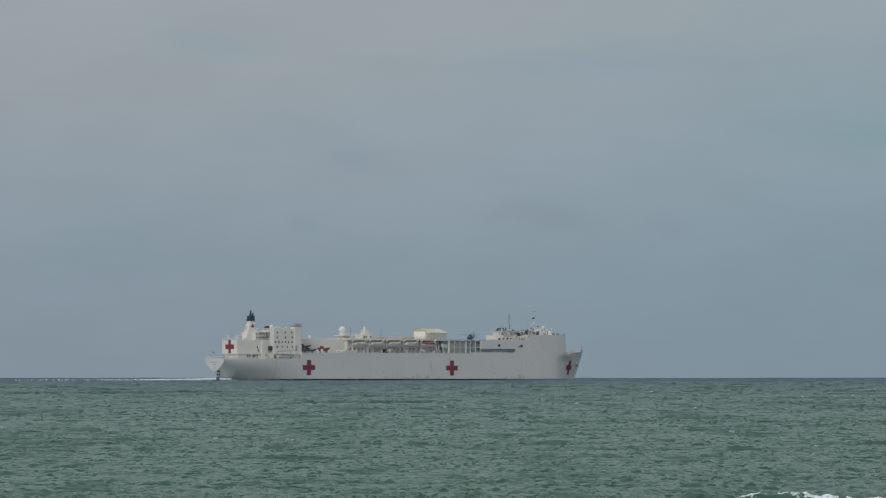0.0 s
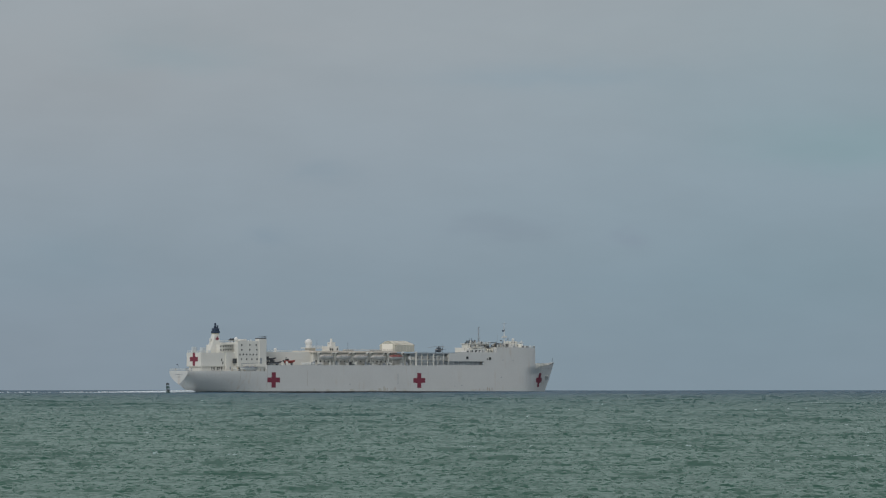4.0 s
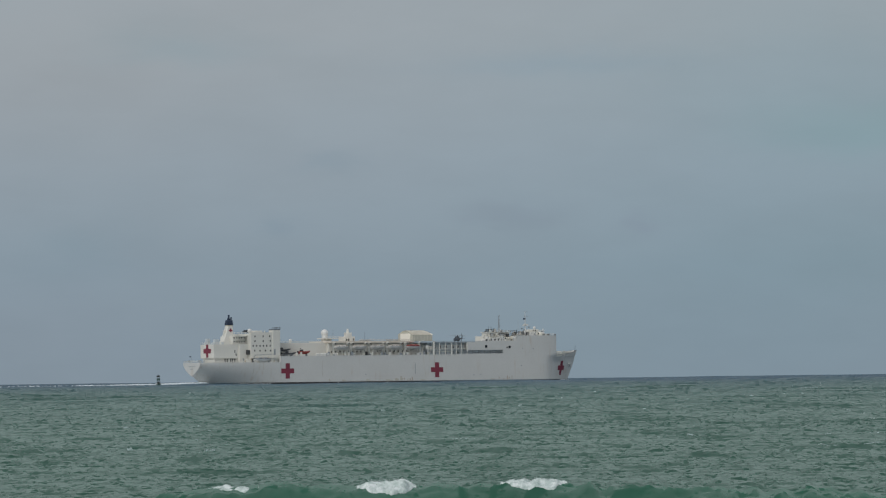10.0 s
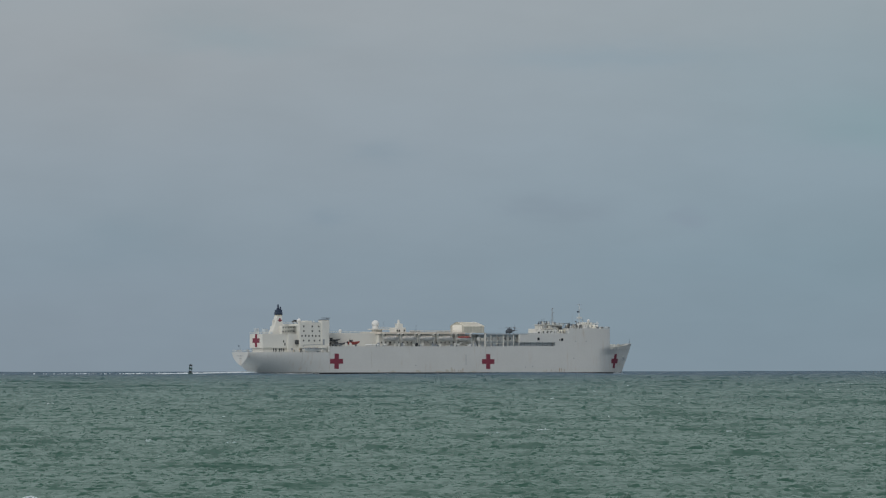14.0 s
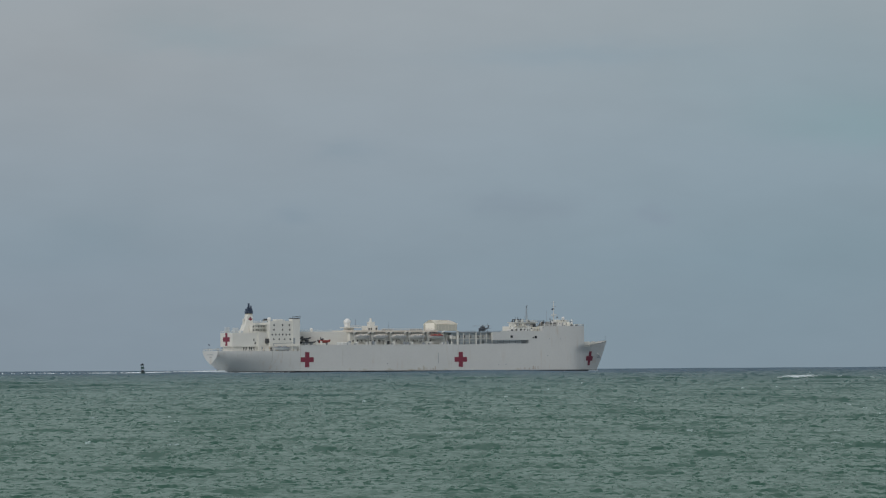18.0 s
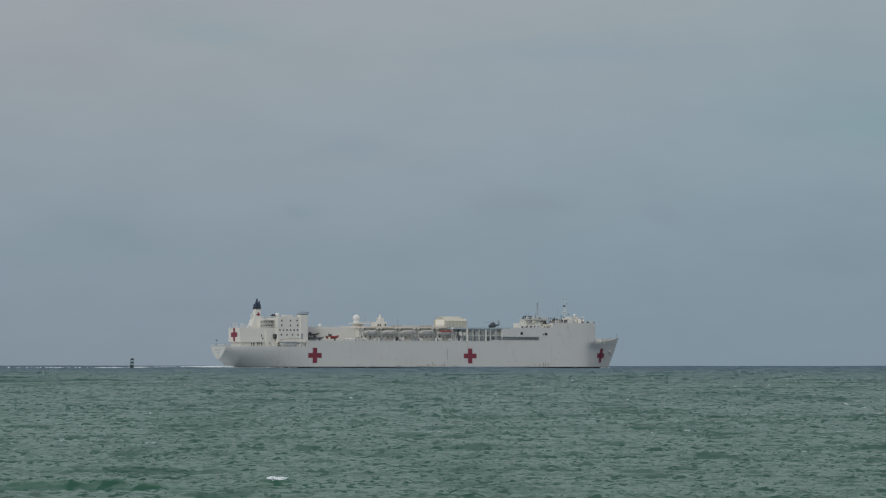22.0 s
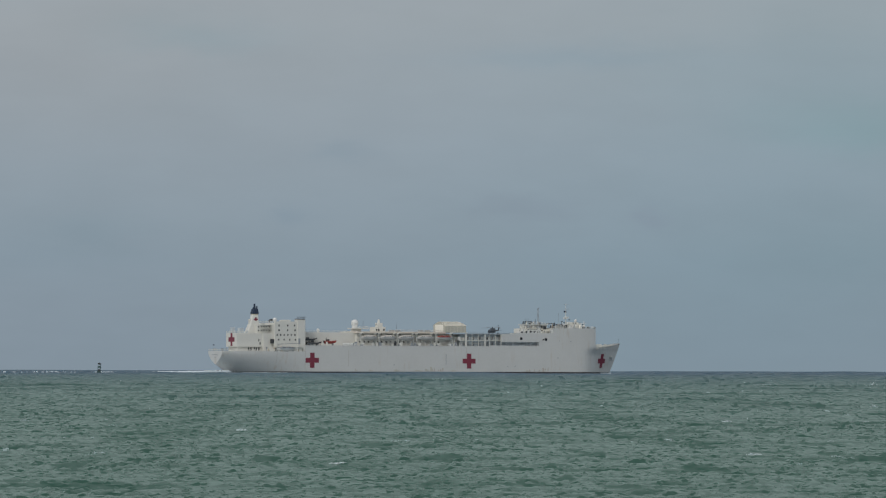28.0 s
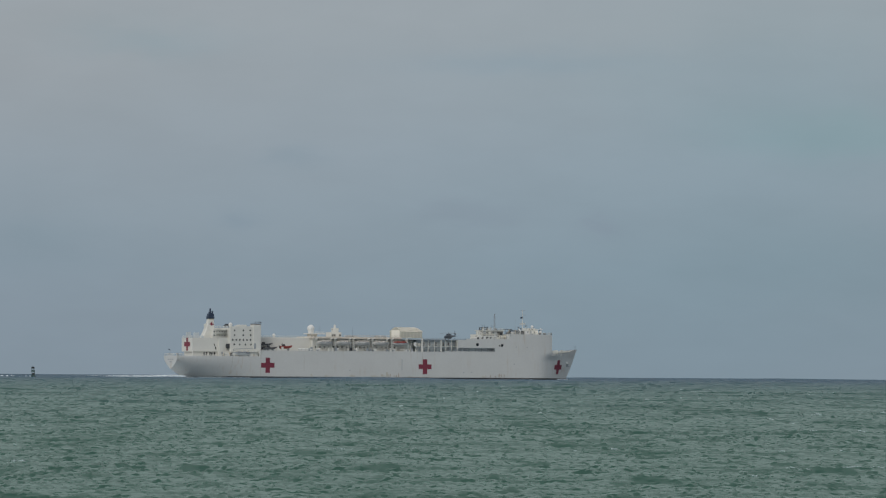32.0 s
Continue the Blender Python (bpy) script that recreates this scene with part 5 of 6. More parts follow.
def rescue_boat():
    """A red rescue boat on a cradle, with a dark console."""
    boat = tagged(new("rescue_boat"), "red rescue boat with a dark console on a deck cradle", "boat")
    bm = B()
    rows = []
    for u in np.linspace(-1, 1, 15):
        w = 1.25 * (1 - max(0.0, u) ** 2.4) * (1 - 0.1 * max(0.0, -u)) + 0.04
        rows.append([bm.verts.new((u * 3.9, -w * math.sin(v), 2.3 - 1.25 * (1 - 0.4 * max(0.0, u) ** 2) * math.cos(v) + 0.5 * max(0.0, u) ** 2)) for v in np.linspace(-math.pi / 2, math.pi / 2, 9)])
    for p, q in zip(rows, rows[1:]):
        for i in range(8):
            bm.faces.new((p[i], q[i], q[i + 1], p[i + 1]))
    bm.faces.new(rows[0])
    bmesh.ops.recalc_face_normals(bm, faces=bm.faces)
    smooth(part("boat_hull", bm, M_ORANGE, boat, "red hull"))
    part("boat_floor", box(B(), -3.8, 2.4, -1.1, 1.1, 2.05, 2.25), M_ORANGE, boat)
    for s in (1, -1):
        bm = rod(B(), (-3.9, s * 1.2, 2.45), (1.8, s * 1.2, 2.45), 0.32, sides=10)
        part("collar", rod(bm, (1.8, s * 1.2, 2.45), (3.9, s * 0.1, 2.95), 0.32, 0.24, 10), M_ORANGE, boat)
    part("console", box(B(), -2.6, -0.8, -0.7, 0.7, 2.2, 3.8, 0.15), M_STEEL, boat, "dark console")
    part("roll_bar", rod(rod(B(), (-3.2, 0.9, 2.4), (-3.2, 0.9, 4.4), 0.09), (-3.2, 0.9, 4.4), (-2.4, 0.9, 4.5), 0.09), M_STEEL, boat)
    part("outboard_motor", box(B(), -4.5, -3.9, -0.4, 0.4, 1.7, 3.0, 0.12), M_STEEL, boat)
    for x in (-2.2, 1.6):
        part("cradle", box(B(), x - 0.2, x + 0.2, -1.1, 1.1, 0, 1.3), M_GREY, boat)
    return boat


ABOARD = []                    # things that ride on the ship, with their poses on it


def aboard(ob, a, b, z, turn=0.0):
    ABOARD.append((ob, pose(a, -b, z, 0, 0, turn)))


first_boat = lifeboat(M_GEL, "weathered white lifeboat hung from davits over the boat deck", M_GEL)
aboard(first_boat, 96.4, 15.1, 21.3)
for place in (108.6, 121.0, 133.4):
    aboard(copy_thing(first_boat, Matrix()), place, 15.1, 21.3)
aboard(lifeboat(M_GEL, "white rescue boat with a red canopy hung from davits", M_ORANGE), 146.2, 15.1, 21.3)
aboard(helicopter(), 184.0, 6.0, 23.75, -140)
aboard(lifeboat(M_BOAT, "white ship's launch with a flat cover on the after deck", M_GREY, 12.0), 42.5, 14.5, 14.4)
aboard(workboat(), 61.5, 12.6, 16.22)
grey_boat = copy_thing(ABOARD[-1][0], Matrix())
tagged(grey_boat, "dark grey inflatable boat stacked on a raised cradle")
aboard(grey_boat, 60.0, 8.6, 18.4)
aboard(rescue_boat(), 72.2, 12.4, 16.22)
part("boat_stand", box(box(B(), 56.6, 57.2, 7.4, 9.6, 16.22, 18.4), 62.0, 62.6, 7.4, 9.6, 16.22, 18.4), M_GREY, ship, "grey boat stand")

# ---------------------------------------------------------------- the wake


def build_wake():
    """Broken water at the waterline and the long white trail astern."""
    gen = np.random.default_rng(3)
    at, size = [], []
    for _ in range(6400):                      # churned water close astern
        d = gen.exponential(20.0)
        if noise.noise((d * 0.11, 7.7, 0)) < -0.15 and d > 6:
            continue
        at.append((10 - d, gen.normal(0, 3.0 + 0.05 * d), gen.uniform(-0.05, 1.05) * math.exp(-d / 38)))
        size.append(gen.uniform(0.20, 0.50))
    for _ in range(12000):                     # the trail, in broken streaks
        d = gen.uniform(20, 520)
        if noise.noise((d * 0.013, 3.3, 0)) + 0.35 * noise.noise((d * 0.06, 5.1, 0)) < 0.02 + 0.0007 * d or gen.random() < d / 430:
            continue
        at.append((9 - d, gen.normal(0, 5.0) + 0.00050 * d * d, gen.uniform(-0.02, 0.22)))
        size.append(gen.uniform(0.04, 0.11) * (1.2 - d / 700))
    for _ in range(150):                       # wash along the side
        a = 8 + 40 * gen.random() ** 1.8 if gen.random() < 0.94 else gen.uniform(14, 262)
        at.append((a, -(hull_half(a, 0.2) + gen.uniform(0.1, 1.2)), gen.uniform(-0.1, 0.15)))
        size.append(gen.uniform(0.12, 0.34))
    for _ in range(120):                       # bow wave
        a = gen.uniform(257, 266)
        at.append((a, -(hull_half(a, 0.2) + gen.uniform(0.0, 0.8)), gen.uniform(-0.1, 0.35)))
        size.append(gen.uniform(0.15, 0.35))
    wake = lumps("wake", at, size, M_WASH, seed=5)
    return tagged(wake, "white foaming wake on the water behind the ship", "wake", kind="stuff")


wake = build_wake()

# ---------------------------------------------------------------- the buoy


def build_buoy():
    buoy = tagged(new("channel_buoy"), "dark green lighted channel buoy with a lattice tower, afloat", "buoy")
    part("float", rod(rod(B(), (0, 0, -0.7), (0, 0, 0.45), 1.25, 1.30, 20), (0, 0, 0.45), (0, 0, 0.75), 1.30, 0.7, 20), M_BUOY, buoy)
    for x, y in ((0.9, 0.9), (-0.9, 0.9), (-0.9, -0.9), (0.9, -0.9)):
        part("tower_leg", rod(B(), (x, y, 0.5), (x * 0.72, y * 0.72, 4.6), 0.075, sides=6), M_BUOY, buoy)
    for z, s in ((1.35, 0.84), (2.55, 0.78), (3.7, 0.70)):
        bm = B()
        ring = ((s, s), (-s, s), (-s, -s), (s, -s))
        for p, q in zip(ring, ring[1:] + ring[:1]):
            rod(bm, (*p, z), (*q, z), 0.05, sides=5)
        part("tower_ring", bm, M_BUOY, buoy)
    for b in (-0.86, 0.80):
        part("day_mark", box(B(), -0.92, 0.92, b, b + 0.06, 2.75, 3.6, 0.02), M_BUOY, buoy, "dark green day mark")
    part("battery_box", box(B(), -0.6, 0.6, -0.6, 0.6, 0.75, 2.0, 0.1), M_STEEL, buoy)
    part("top_plate", rod(B(), (0, 0, 4.5), (0, 0, 4.62), 1.0, sides=12), M_BUOY, buoy)
    part("reflector", box(box(B(), -0.92, 0.92, -0.05, 0.05, 4.62, 5.4), -0.05, 0.05, -0.92, 0.92, 4.62, 5.4), M_STEEL, buoy, "crossed dark reflector plates")
    part("lantern", rod(B(), (0, 0, 4.62), (0, 0, 5.75), 0.24, sides=12), M_GLASS, buoy, "small lantern")
    return buoy


buoy = build_buoy()

# ---------------------------------------------------------------- breakers and whitecaps near the shore


def ridge_shape(x0, x1, height, front, back, seed):
    """The form of a steepening wave: y and z over x along the crest and v across it (-1 foot on the shore's side, 0 crest, 1 back)."""
    steep = 5.0 if x1 - x0 > 12 else 2.6

    def at(x, v):
        u = (x - x0) / (x1 - x0)
        ends = max(0.0, min(1.0, min(u, 1 - u) * steep))
        ends = ends * ends * (3 - 2 * ends)
        wob = (0.78 - 0.26 * min(1.0, max(0.0, (x - 3.0) / 6.0)) if height > 0.7 else 0.76) + (0.14 if height > 0.7 else 0.40) * noise.noise((x * 0.33, seed * 3.1, 0.0)) + (0.14 if height > 0.7 else 0.26) * noise.noise((x * 1.1, seed, 5.0)) + 0.10 * noise.noise((x * 2.7, seed, 7.0))
        shape = math.cos(min(1.0, -v) * math.pi / 2) ** 1.5 if v < 0 else math.cos(min(1.0, v) * math.pi / 2) ** 1.5
        y = v * (front if v < 0 else back)
        fine = 0.10 * noise.noise((x * 1.9, y * 2.6, seed)) + 0.06 * noise.noise((x * 5.0, y * 5.0, seed))
        z = height * ends * wob * shape + fine * shape * (0.25 + 0.75 * ends) - 0.12
        z -= 0.5 * max(0.0, abs(v) - 0.85) / 0.15 + 0.5 * max(0.0, 0.04 - min(u, 1 - u)) / 0.04
        over = max(0.0, min(1.0, (z - 0.15) / 0.35)) if height > 0.7 else 0.0
        return y + crest_y(x, seed) - 0.25 * height * shape ** 2 * over, z

    return at


def wave_ridge(name, parent, x0, x1, height, front, back, seed, mat=None):
    """A steepening wave: a ridge across the view, steep on the side of the shore."""
    form = ridge_shape(x0, x1, height, front, back, seed)
    n, m = max(24, int((x1 - x0) * 10)), 26
    xs = np.repeat(np.linspace(x0, x1, n)[:, None], m, 1)
    vs = np.repeat(np.linspace(-1, 1, m)[None, :], n, 0)
    yz = np.array([[form(float(x), float(v)) for x, v in zip(rx, rv)] for rx, rv in zip(xs, vs)])
    ob = sheet(name, xs.T, yz[..., 0].T, yz[..., 1].T, mat or M_FACE)
    ob.parent = parent
    return form


def crest_y(x, seed):
    return 0.35 * math.sin(x * 0.5 + seed)


def foam_roll(parent, form, x0, x1, height, seed, thick=1.0):
    """Tumbling white water that spills from a stretch of the crest down the face."""
    gen = np.random.default_rng(seed)
    n, m = max(24, int((x1 - x0) / 0.024)), 34
    grid = [np.zeros((n, m)) for _ in range(3)]
    tops = []
    for i in range(n):
        u = i / (n - 1)
        x = x0 + (x1 - x0) * u
        ends = min(1.0, min(u, 1 - u) * 4.5)
        ends = ends * ends * (3 - 2 * ends)
        swell = 0.80 + 0.34 * noise.noise((x * 0.8, seed * 1.7, 0.0)) + 0.22 * noise.noise((x * 2.6, seed, 2.0))
        torn = 0.14 * noise.noise((x * 1.6, seed, 9.0)) + 0.10 * noise.noise((x * 5.0, seed, 11.0)) + 0.07 * noise.noise((x * 19.0, seed, 13.0))
        reach = (0.10 + 0.62 * height) * max(0.12, swell + torn) * (0.25 + 0.75 * ends)
        rag = 0.06 * noise.noise((x * 5.0, seed, 4.0)) + 0.05 * noise.noise((x * 14.0, seed, 7.0)) + 0.03 * noise.noise((x * 34.0, seed, 8.0))
        for k in range(m):
            v = k / (m - 1)
            y, z = form(x, 0.05 - (reach + 0.05) * v)
            fat = height * max(0.2, swell) * ends * 0.29 * math.sin(math.pi * min(1.0, 0.10 + v * 0.9)) ** 0.6 * (1.15 - 0.7 * v)
            bump = noise.noise((x * 3.0, y * 3.0 + seed, z * 3.0)) * 0.09 + noise.noise((x * 6.0 + y, y * 4.0, seed)) * 0.045 + noise.noise((x * 17.0, y * 14.0, seed)) * 0.03
            fat += bump * height * (0.25 + ends) * min(1.0, 5 * v * (1 - v) + 0.3) + rag * height * ends * max(0.0, 1 - 2.2 * v)
            tuck = 0.05 if k == 0 else 0.22 if k == m - 1 else 0.0
            grid[0][i, k], grid[1][i, k], grid[2][i, k] = x + 0.05 * bump, y - 0.5 * fat, z + 0.012 + fat - tuck
        top = int(np.argmax(grid[2][i]))
        tops.append((x, grid[1][i, top], grid[2][i, top], ends))
    roll = sheet("foam", *grid, M_FOAM)
    roll.parent = parent
    roll["kind"] = "stuff"
    at, size = [], []
    for _ in range(int(120 * (x1 - x0) * thick)):
        x, y, z, ends = tops[int(gen.integers(0, n))]
        at.append((x + gen.normal(0, 0.03), y + gen.normal(0, 0.08), z + abs(gen.normal(0, 0.045)) * height * ends - 0.015))
        size.append(gen.uniform(0.005, 0.013))
    for _ in range(int(60 * (x1 - x0) * thick)):               # shreds left along the lower edge
        i = int(gen.integers(0, n))
        at.append((grid[0][i, -1] + gen.normal(0, 0.04), grid[1][i, -1] - abs(gen.normal(0, 0.12)), grid[2][i, -1] + 0.03 - abs(gen.normal(0, 0.02))))
        size.append(gen.uniform(0.006, 0.020))
    lumps("spray", at, size, M_FOAM, roll, seed)["kind"] = "stuff"
    return roll


def foam_strand(parent, form, x0, x1, seed, thick=1.0, loops=0.0):
    """A broken lip of thin foam along the crest, with loops that hang down the face."""
    gen = np.random.default_rng(seed)
    at, size = [], []

    def drop(x, v, k):
        y, z = form(x, v)
        at.append((x, y - 0.02, z + 0.012))
        size.append(gen.uniform(0.009, 0.021) * k * (0.75 + 0.2 * thick))

    for x in np.arange(x0, x1, 0.006 / max(0.5, thick)):
        u = (x - x0) / (x1 - x0)
        ends = max(0.0, min(1.0, min(u, 1 - u) * 6.0))
        gap = noise.noise((float(x) * 1.5, seed * 0.7, 1.0)) + 0.5 * noise.noise((float(x) * 5.0, seed * 0.7, 3.0))
        if x1 - x0 < 1.4:
            gap = 0.25 + 0.5 * gap
        if gap < -0.22 or gen.random() > 0.25 + ends:
            continue
        wide = (0.05 + 0.16 * max(0.0, gap)) * thick * ends
        for _ in range(1 + int(3 * thick * max(0.0, gap + 0.2))):
            drop(float(x) + gen.normal(0, 0.01), -0.05 - abs(gen.normal(0, wide)) - 0.10 * abs(noise.noise((float(x) * 0.9, seed, 8.0))), 0.7 + 0.5 * ends)
    for _ in range(int(loops * (x1 - x0))):
        x, v, turn = gen.uniform(x0, x1), -0.06, gen.choice((-1, 1))
        for _ in range(int(gen.integers(20, 70))):
            x += turn * gen.uniform(0.0, 0.022)
            v -= gen.uniform(0.0, 0.014)
            drop(x, v, 0.7)
            if gen.random() < 0.03:
                turn = -turn
    ob = lumps("foam", at, size, M_WASH if thick > 0.8 else M_FLECK, parent, seed)
    ob["kind"] = "stuff"
    return ob


def foam_net(parent, form, x0, x1, seed, count):
    """Spent foam in a torn net on the face of a wave."""
    gen = np.random.default_rng(seed)
    at, size = [], []
    while len(at) < count:
        x, v = gen.uniform(x0, x1), -gen.random() ** 1.3 * 0.85
        u = (x - x0) / (x1 - x0)
        y, z = form(x, v)
        cell = noise.noise((x * 2.6 + y, y * 2.4, seed)) + 0.4 * noise.noise((x * 7.0, y * 6.0, seed + 2.0))
        dense = noise.noise((x * 1.1, y * 0.9, seed + 9.0)) * 1.4 + min(1.0, min(u, 1 - u) * 4) + v * 0.6
        if abs(cell) < 0.06 + 0.05 * max(0.0, dense) and gen.random() < dense:
            at.append((x, y - 0.02, z + 0.008))
            size.append(gen.uniform(0.006, 0.015))
    ob = lumps("foam", at, size, M_WASH, parent, seed)
    ob["kind"] = "stuff"
    return ob


BREAKERS = []                  # thing, its rows; parts with rows of their own


def big_breaker():
    wave = tagged(new("breaking_wave"), "green breaking wave with a tumbling white crest", "wave", "waves breaking off the beach")
    form = wave_ridge("wave_face", wave, -11.6, 14.5, 0.95, 3.6, 4.0, 1.0)
    rolls = []
    for k, (x0, x1, on, off, h) in enumerate((
            (-7.2, -5.6, 9.5, 10.3, 0.15), (-11.0, -9.7, 9.5, 10.3, 0.14), (-5.0, -3.7, 10.5, 11.3, 0.34), (-2.8, -1.2, 9.6, 11.3, 0.48),
            (-0.7, 0.9, 10.6, 11.3, 0.40), (1.1, 2.9, 9.7, 11.3, 0.36), (2.4, 4.4, 10.4, 11.5, 0.60), (-1.4, 0.8, 10.6, 11.3, 0.5),
            (3.4, 5.8, 10.8, 11.7, 0.72), (4.4, 7.0, 11.2, 12.5, 0.46), (6.0, 9.0, 11.5, 12.9, 0.66), (0.8, 2.6, 10.6, 11.3, 0.6),
            (7.6, 11.6, 12.3, 13.7, 0.24), (10.4, 13.2, 12.6, 14.0, 0.38), (4.2, 8.2, 12.6, 13.7, 0.20),
            (1.4, 2.6, 12.5, 13.4, 0.34), (-2.3, -1.1, 11.5, 12.3, 0.34), (1.9, 3.8, 11.6, 12.5, 0.26), (-0.6, 0.9, 11.5, 12.4, 0.08), (8.0, 9.0, 10.6, 11.3, 0.24))):
        rolls.append((foam_roll(wave, form, x0, x1, h * 1.15, 40 + k, 0.5 + 0.8 * h), on, off))
    rows = [(0, 178, -1.2), (7.0, 149.5, -0.75), (8.0, 147, -0.50), (9.0, 144.2, -0.24), (9.6, 142.6, -0.16), (10.1, 141, -0.08), (11.0, 138.5, -0.16), (12.0, 136.0, -0.22), (13.0, 133.5, -0.20), (13.8, 131.3, -0.42), (14.5, 129.0, -0.85), (15.5, 126, -1.4), (32, 86, -1.4)]
    lean = lambda t: max(-1.3, min(0.0, -1.0 * (t - 10.2)))          # the broken end sinks first
    BREAKERS.append((wave, [(t, pose(0.0, y, z, 0, lean(t))) for t, y, z in rows], [(ob, [(0, pose(0, 0, -1.2)), (on - 0.5, pose(0, 0.25, -0.9)), (on, pose(0, 0, 0)), (off, pose(0.35, -0.12, -0.10)), (off + 0.9, pose(0.5, -0.4, -1.0)), (32, pose(0.5, -0.4, -1.2))]) for ob, on, off in rolls]))


def small_breaker(x, y, t, length, height, on, off, foam, seed, drift=0.0, speed=2.4, whitens=None):
    """A low crest that lifts, whitens at places and sinks again while it runs in."""
    wave = tagged(new("breaking_wave"), "low green wave crest with a lip of foam", "wave", "waves breaking off the beach")
    form = wave_ridge("wave_face", wave, -length / 2, length / 2, height, 2.0, 2.6, seed, M_LOW_FACE)
    lips = []
    for k, (x0, x1, thick) in enumerate(foam):
        lips.append(foam_strand(wave, form, x0, x1, int(seed * 100) + k, thick))
    place = lambda s: (x + drift * (s - t), y - speed * (s - t))
    rows = [(s, pose(*place(s), z)) for s, z in ((0.0, -1.0), (on - 1.2, -0.9), (on, -0.02), (off, -0.04), (off + 1.3, -0.9), (32.0, -1.0)) if 0 <= s <= 32]
    if rows[0][0] > 0 or on - 1.2 <= 0:
        rows = [(0.0, pose(*place(0.0), -0.02))] + [r for r in rows if r[0] > 0.05 and r[0] > on]
    if rows[-1][0] < 32:
        rows.append((32.0, pose(*place(32.0), -1.0)))
    rows.sort(key=lambda r: r[0])
    BREAKERS.append((wave, rows, [(lip, [(0, pose(0, 0, -0.3)), (whitens - 0.4, pose(0, 0, -0.3)), (whitens, pose(0, 0, 0)), (32, pose(0, 0, 0))]) for lip in lips] if whitens else []))


big_breaker()
small_breaker(7.9, 142.0, 0.0, 8.0, 0.54, 0.0, 1.6, ((-1.9, -1.1, 1.2), (-0.8, 2.0, 2.6)), 2.0)
small_breaker(-11.2, 154.0, 6.0, 10.0, 0.48, 5.0, 6.4, ((0.0, 0.7, 1.4), (0.9, 1.5, 1.0)), 3.0)
small_breaker(-5.6, 160.0, 7.0, 4.0, 0.34, 6.7, 7.5, ((-0.35, 0.35, 1.4),), 3.2)
small_breaker(-1.3, 160.0, 7.0, 2.6, 0.30, 6.7, 7.5, ((-0.15, 0.2, 1.2),), 3.3)
small_breaker(-2.4, 157.0, 6.0, 4.0, 0.26, 5.0, 7.2, ((-0.2, 0.2, 0.6),), 3.5)
small_breaker(-7.4, 149.0, 8.0, 4.0, 0.28, 7.4, 8.6, ((-0.6, -0.2, 0.7),), 4.0)
small_breaker(9.3, 154.0, 19.2, 3.0, 0.16, 18.6, 20.4, ((-0.4, 0.6, 1.5),), 5.0, 1.5, 1.0)
small_breaker(-4.6, 154.0, 22.0, 2.6, 0.24, 21.4, 22.4, ((-0.3, 0.4, 1.2),), 6.0)
small_breaker(-7.8, 142.6, 24.0, 11.0, 0.46, 22.2, 24.1, ((0.2, 1.1, 1.0), (1.7, 3.0, 1.2)), 7.0, 1.2, whitens=23.6)
small_breaker(-4.7, 147.0, 25.3, 4.0, 0.34, 24.8, 26.0, ((-0.5, 0.4, 0.9),), 8.0)
small_breaker(0.6, 147.5, 25.3, 4.6, 0.36, 24.7, 26.2, ((-1.0, 0.6, 0.9),), 9.0)
small_breaker(8.9, 127.0, 23.5, 7.0, 0.44, 23.3, 23.6, ((-1.8, 0.2, 1.4), (0.5, 2.0, 1.4)), 11.0)


def foam_lace():
    """A low wave that carries a lip of foam, then a torn net of it."""
    patch = tagged(new("foam_patch"), "torn net of spent white foam on green water", "foam")
    form = wave_ridge("wave_face", patch, -5.0, 6.0, 0.50, 1.8, 3.4, 12.0, M_LOW_FACE)
    lip = foam_strand(patch, form, -2.8, 2.9, 12, 0.78, 3.0)
    nets = [foam_net(patch, form, -1.9, 0.1, 13, 2200), foam_net(patch, form, 1.3, 4.0, 14, 9000)]
    rows = [(0, -20, 175, -1.2), (18.0, 2.6, 133.5, -1.0), (18.9, 2.4, 132.0, -0.28), (19.5, 4.3, 131.0, -0.20), (20.0, 5.2, 130, 0.07), (21.0, 7.3, 127.8, 0.12), (21.5, 8.0, 126.8, 0.08), (22.2, 9.0, 125, -0.6), (23.2, 10.5, 123, -1.0), (32, 20, 110, -1.2)]
    fade = [(lip, [(0, pose(0, 0, 0)), (20.3, pose(0, 0, 0)), (21.0, pose(0, 0.1, -0.25)), (32, pose(0, 0.1, -0.3))])]
    fade += [(net, [(0, pose(0, 0, -0.3)), (20.1, pose(0, 0, -0.3)), (20.7, pose(0, 0, 0)), (32, pose(0, 0, 0))]) for net in nets]
    BREAKERS.append((patch, [(t, pose(x, y, z)) for t, x, y, z in rows], fade))


foam_lace()


def shoal_swell(x, y, length, height, seed, foam=()):
    """A long swell that stands up over a shoal far out."""
    wave = tagged(new("shoal_wave"), "long dark swell steepening over an offshore shoal", "wave", "swells over the shoal")
    wave_ridge("wave_face", wave, -length / 2, length / 2, height, 2.6, 5.0, seed, M_OFFSHORE)
    for k, (x0, x1, h) in enumerate(foam):
        gen = np.random.default_rng(int(seed * 10) + k)
        n = int((x1 - x0) * 14)
        xs = gen.uniform(x0, x1, n)
        at = np.stack([xs, np.array([crest_y(a, seed) for a in xs]) - 0.6 + gen.normal(0, 0.2, n), height * 0.72 + gen.uniform(-0.25, 0.05, n) * h], -1)
        lumps("foam", at, gen.uniform(0.02, 0.07, n), M_FLECK, wave, int(seed))["kind"] = "stuff"
    BREAKERS.append((wave, [(t, pose(x, y - 2.0 * t, -0.05)) for t in (0, 16, 32)], []))


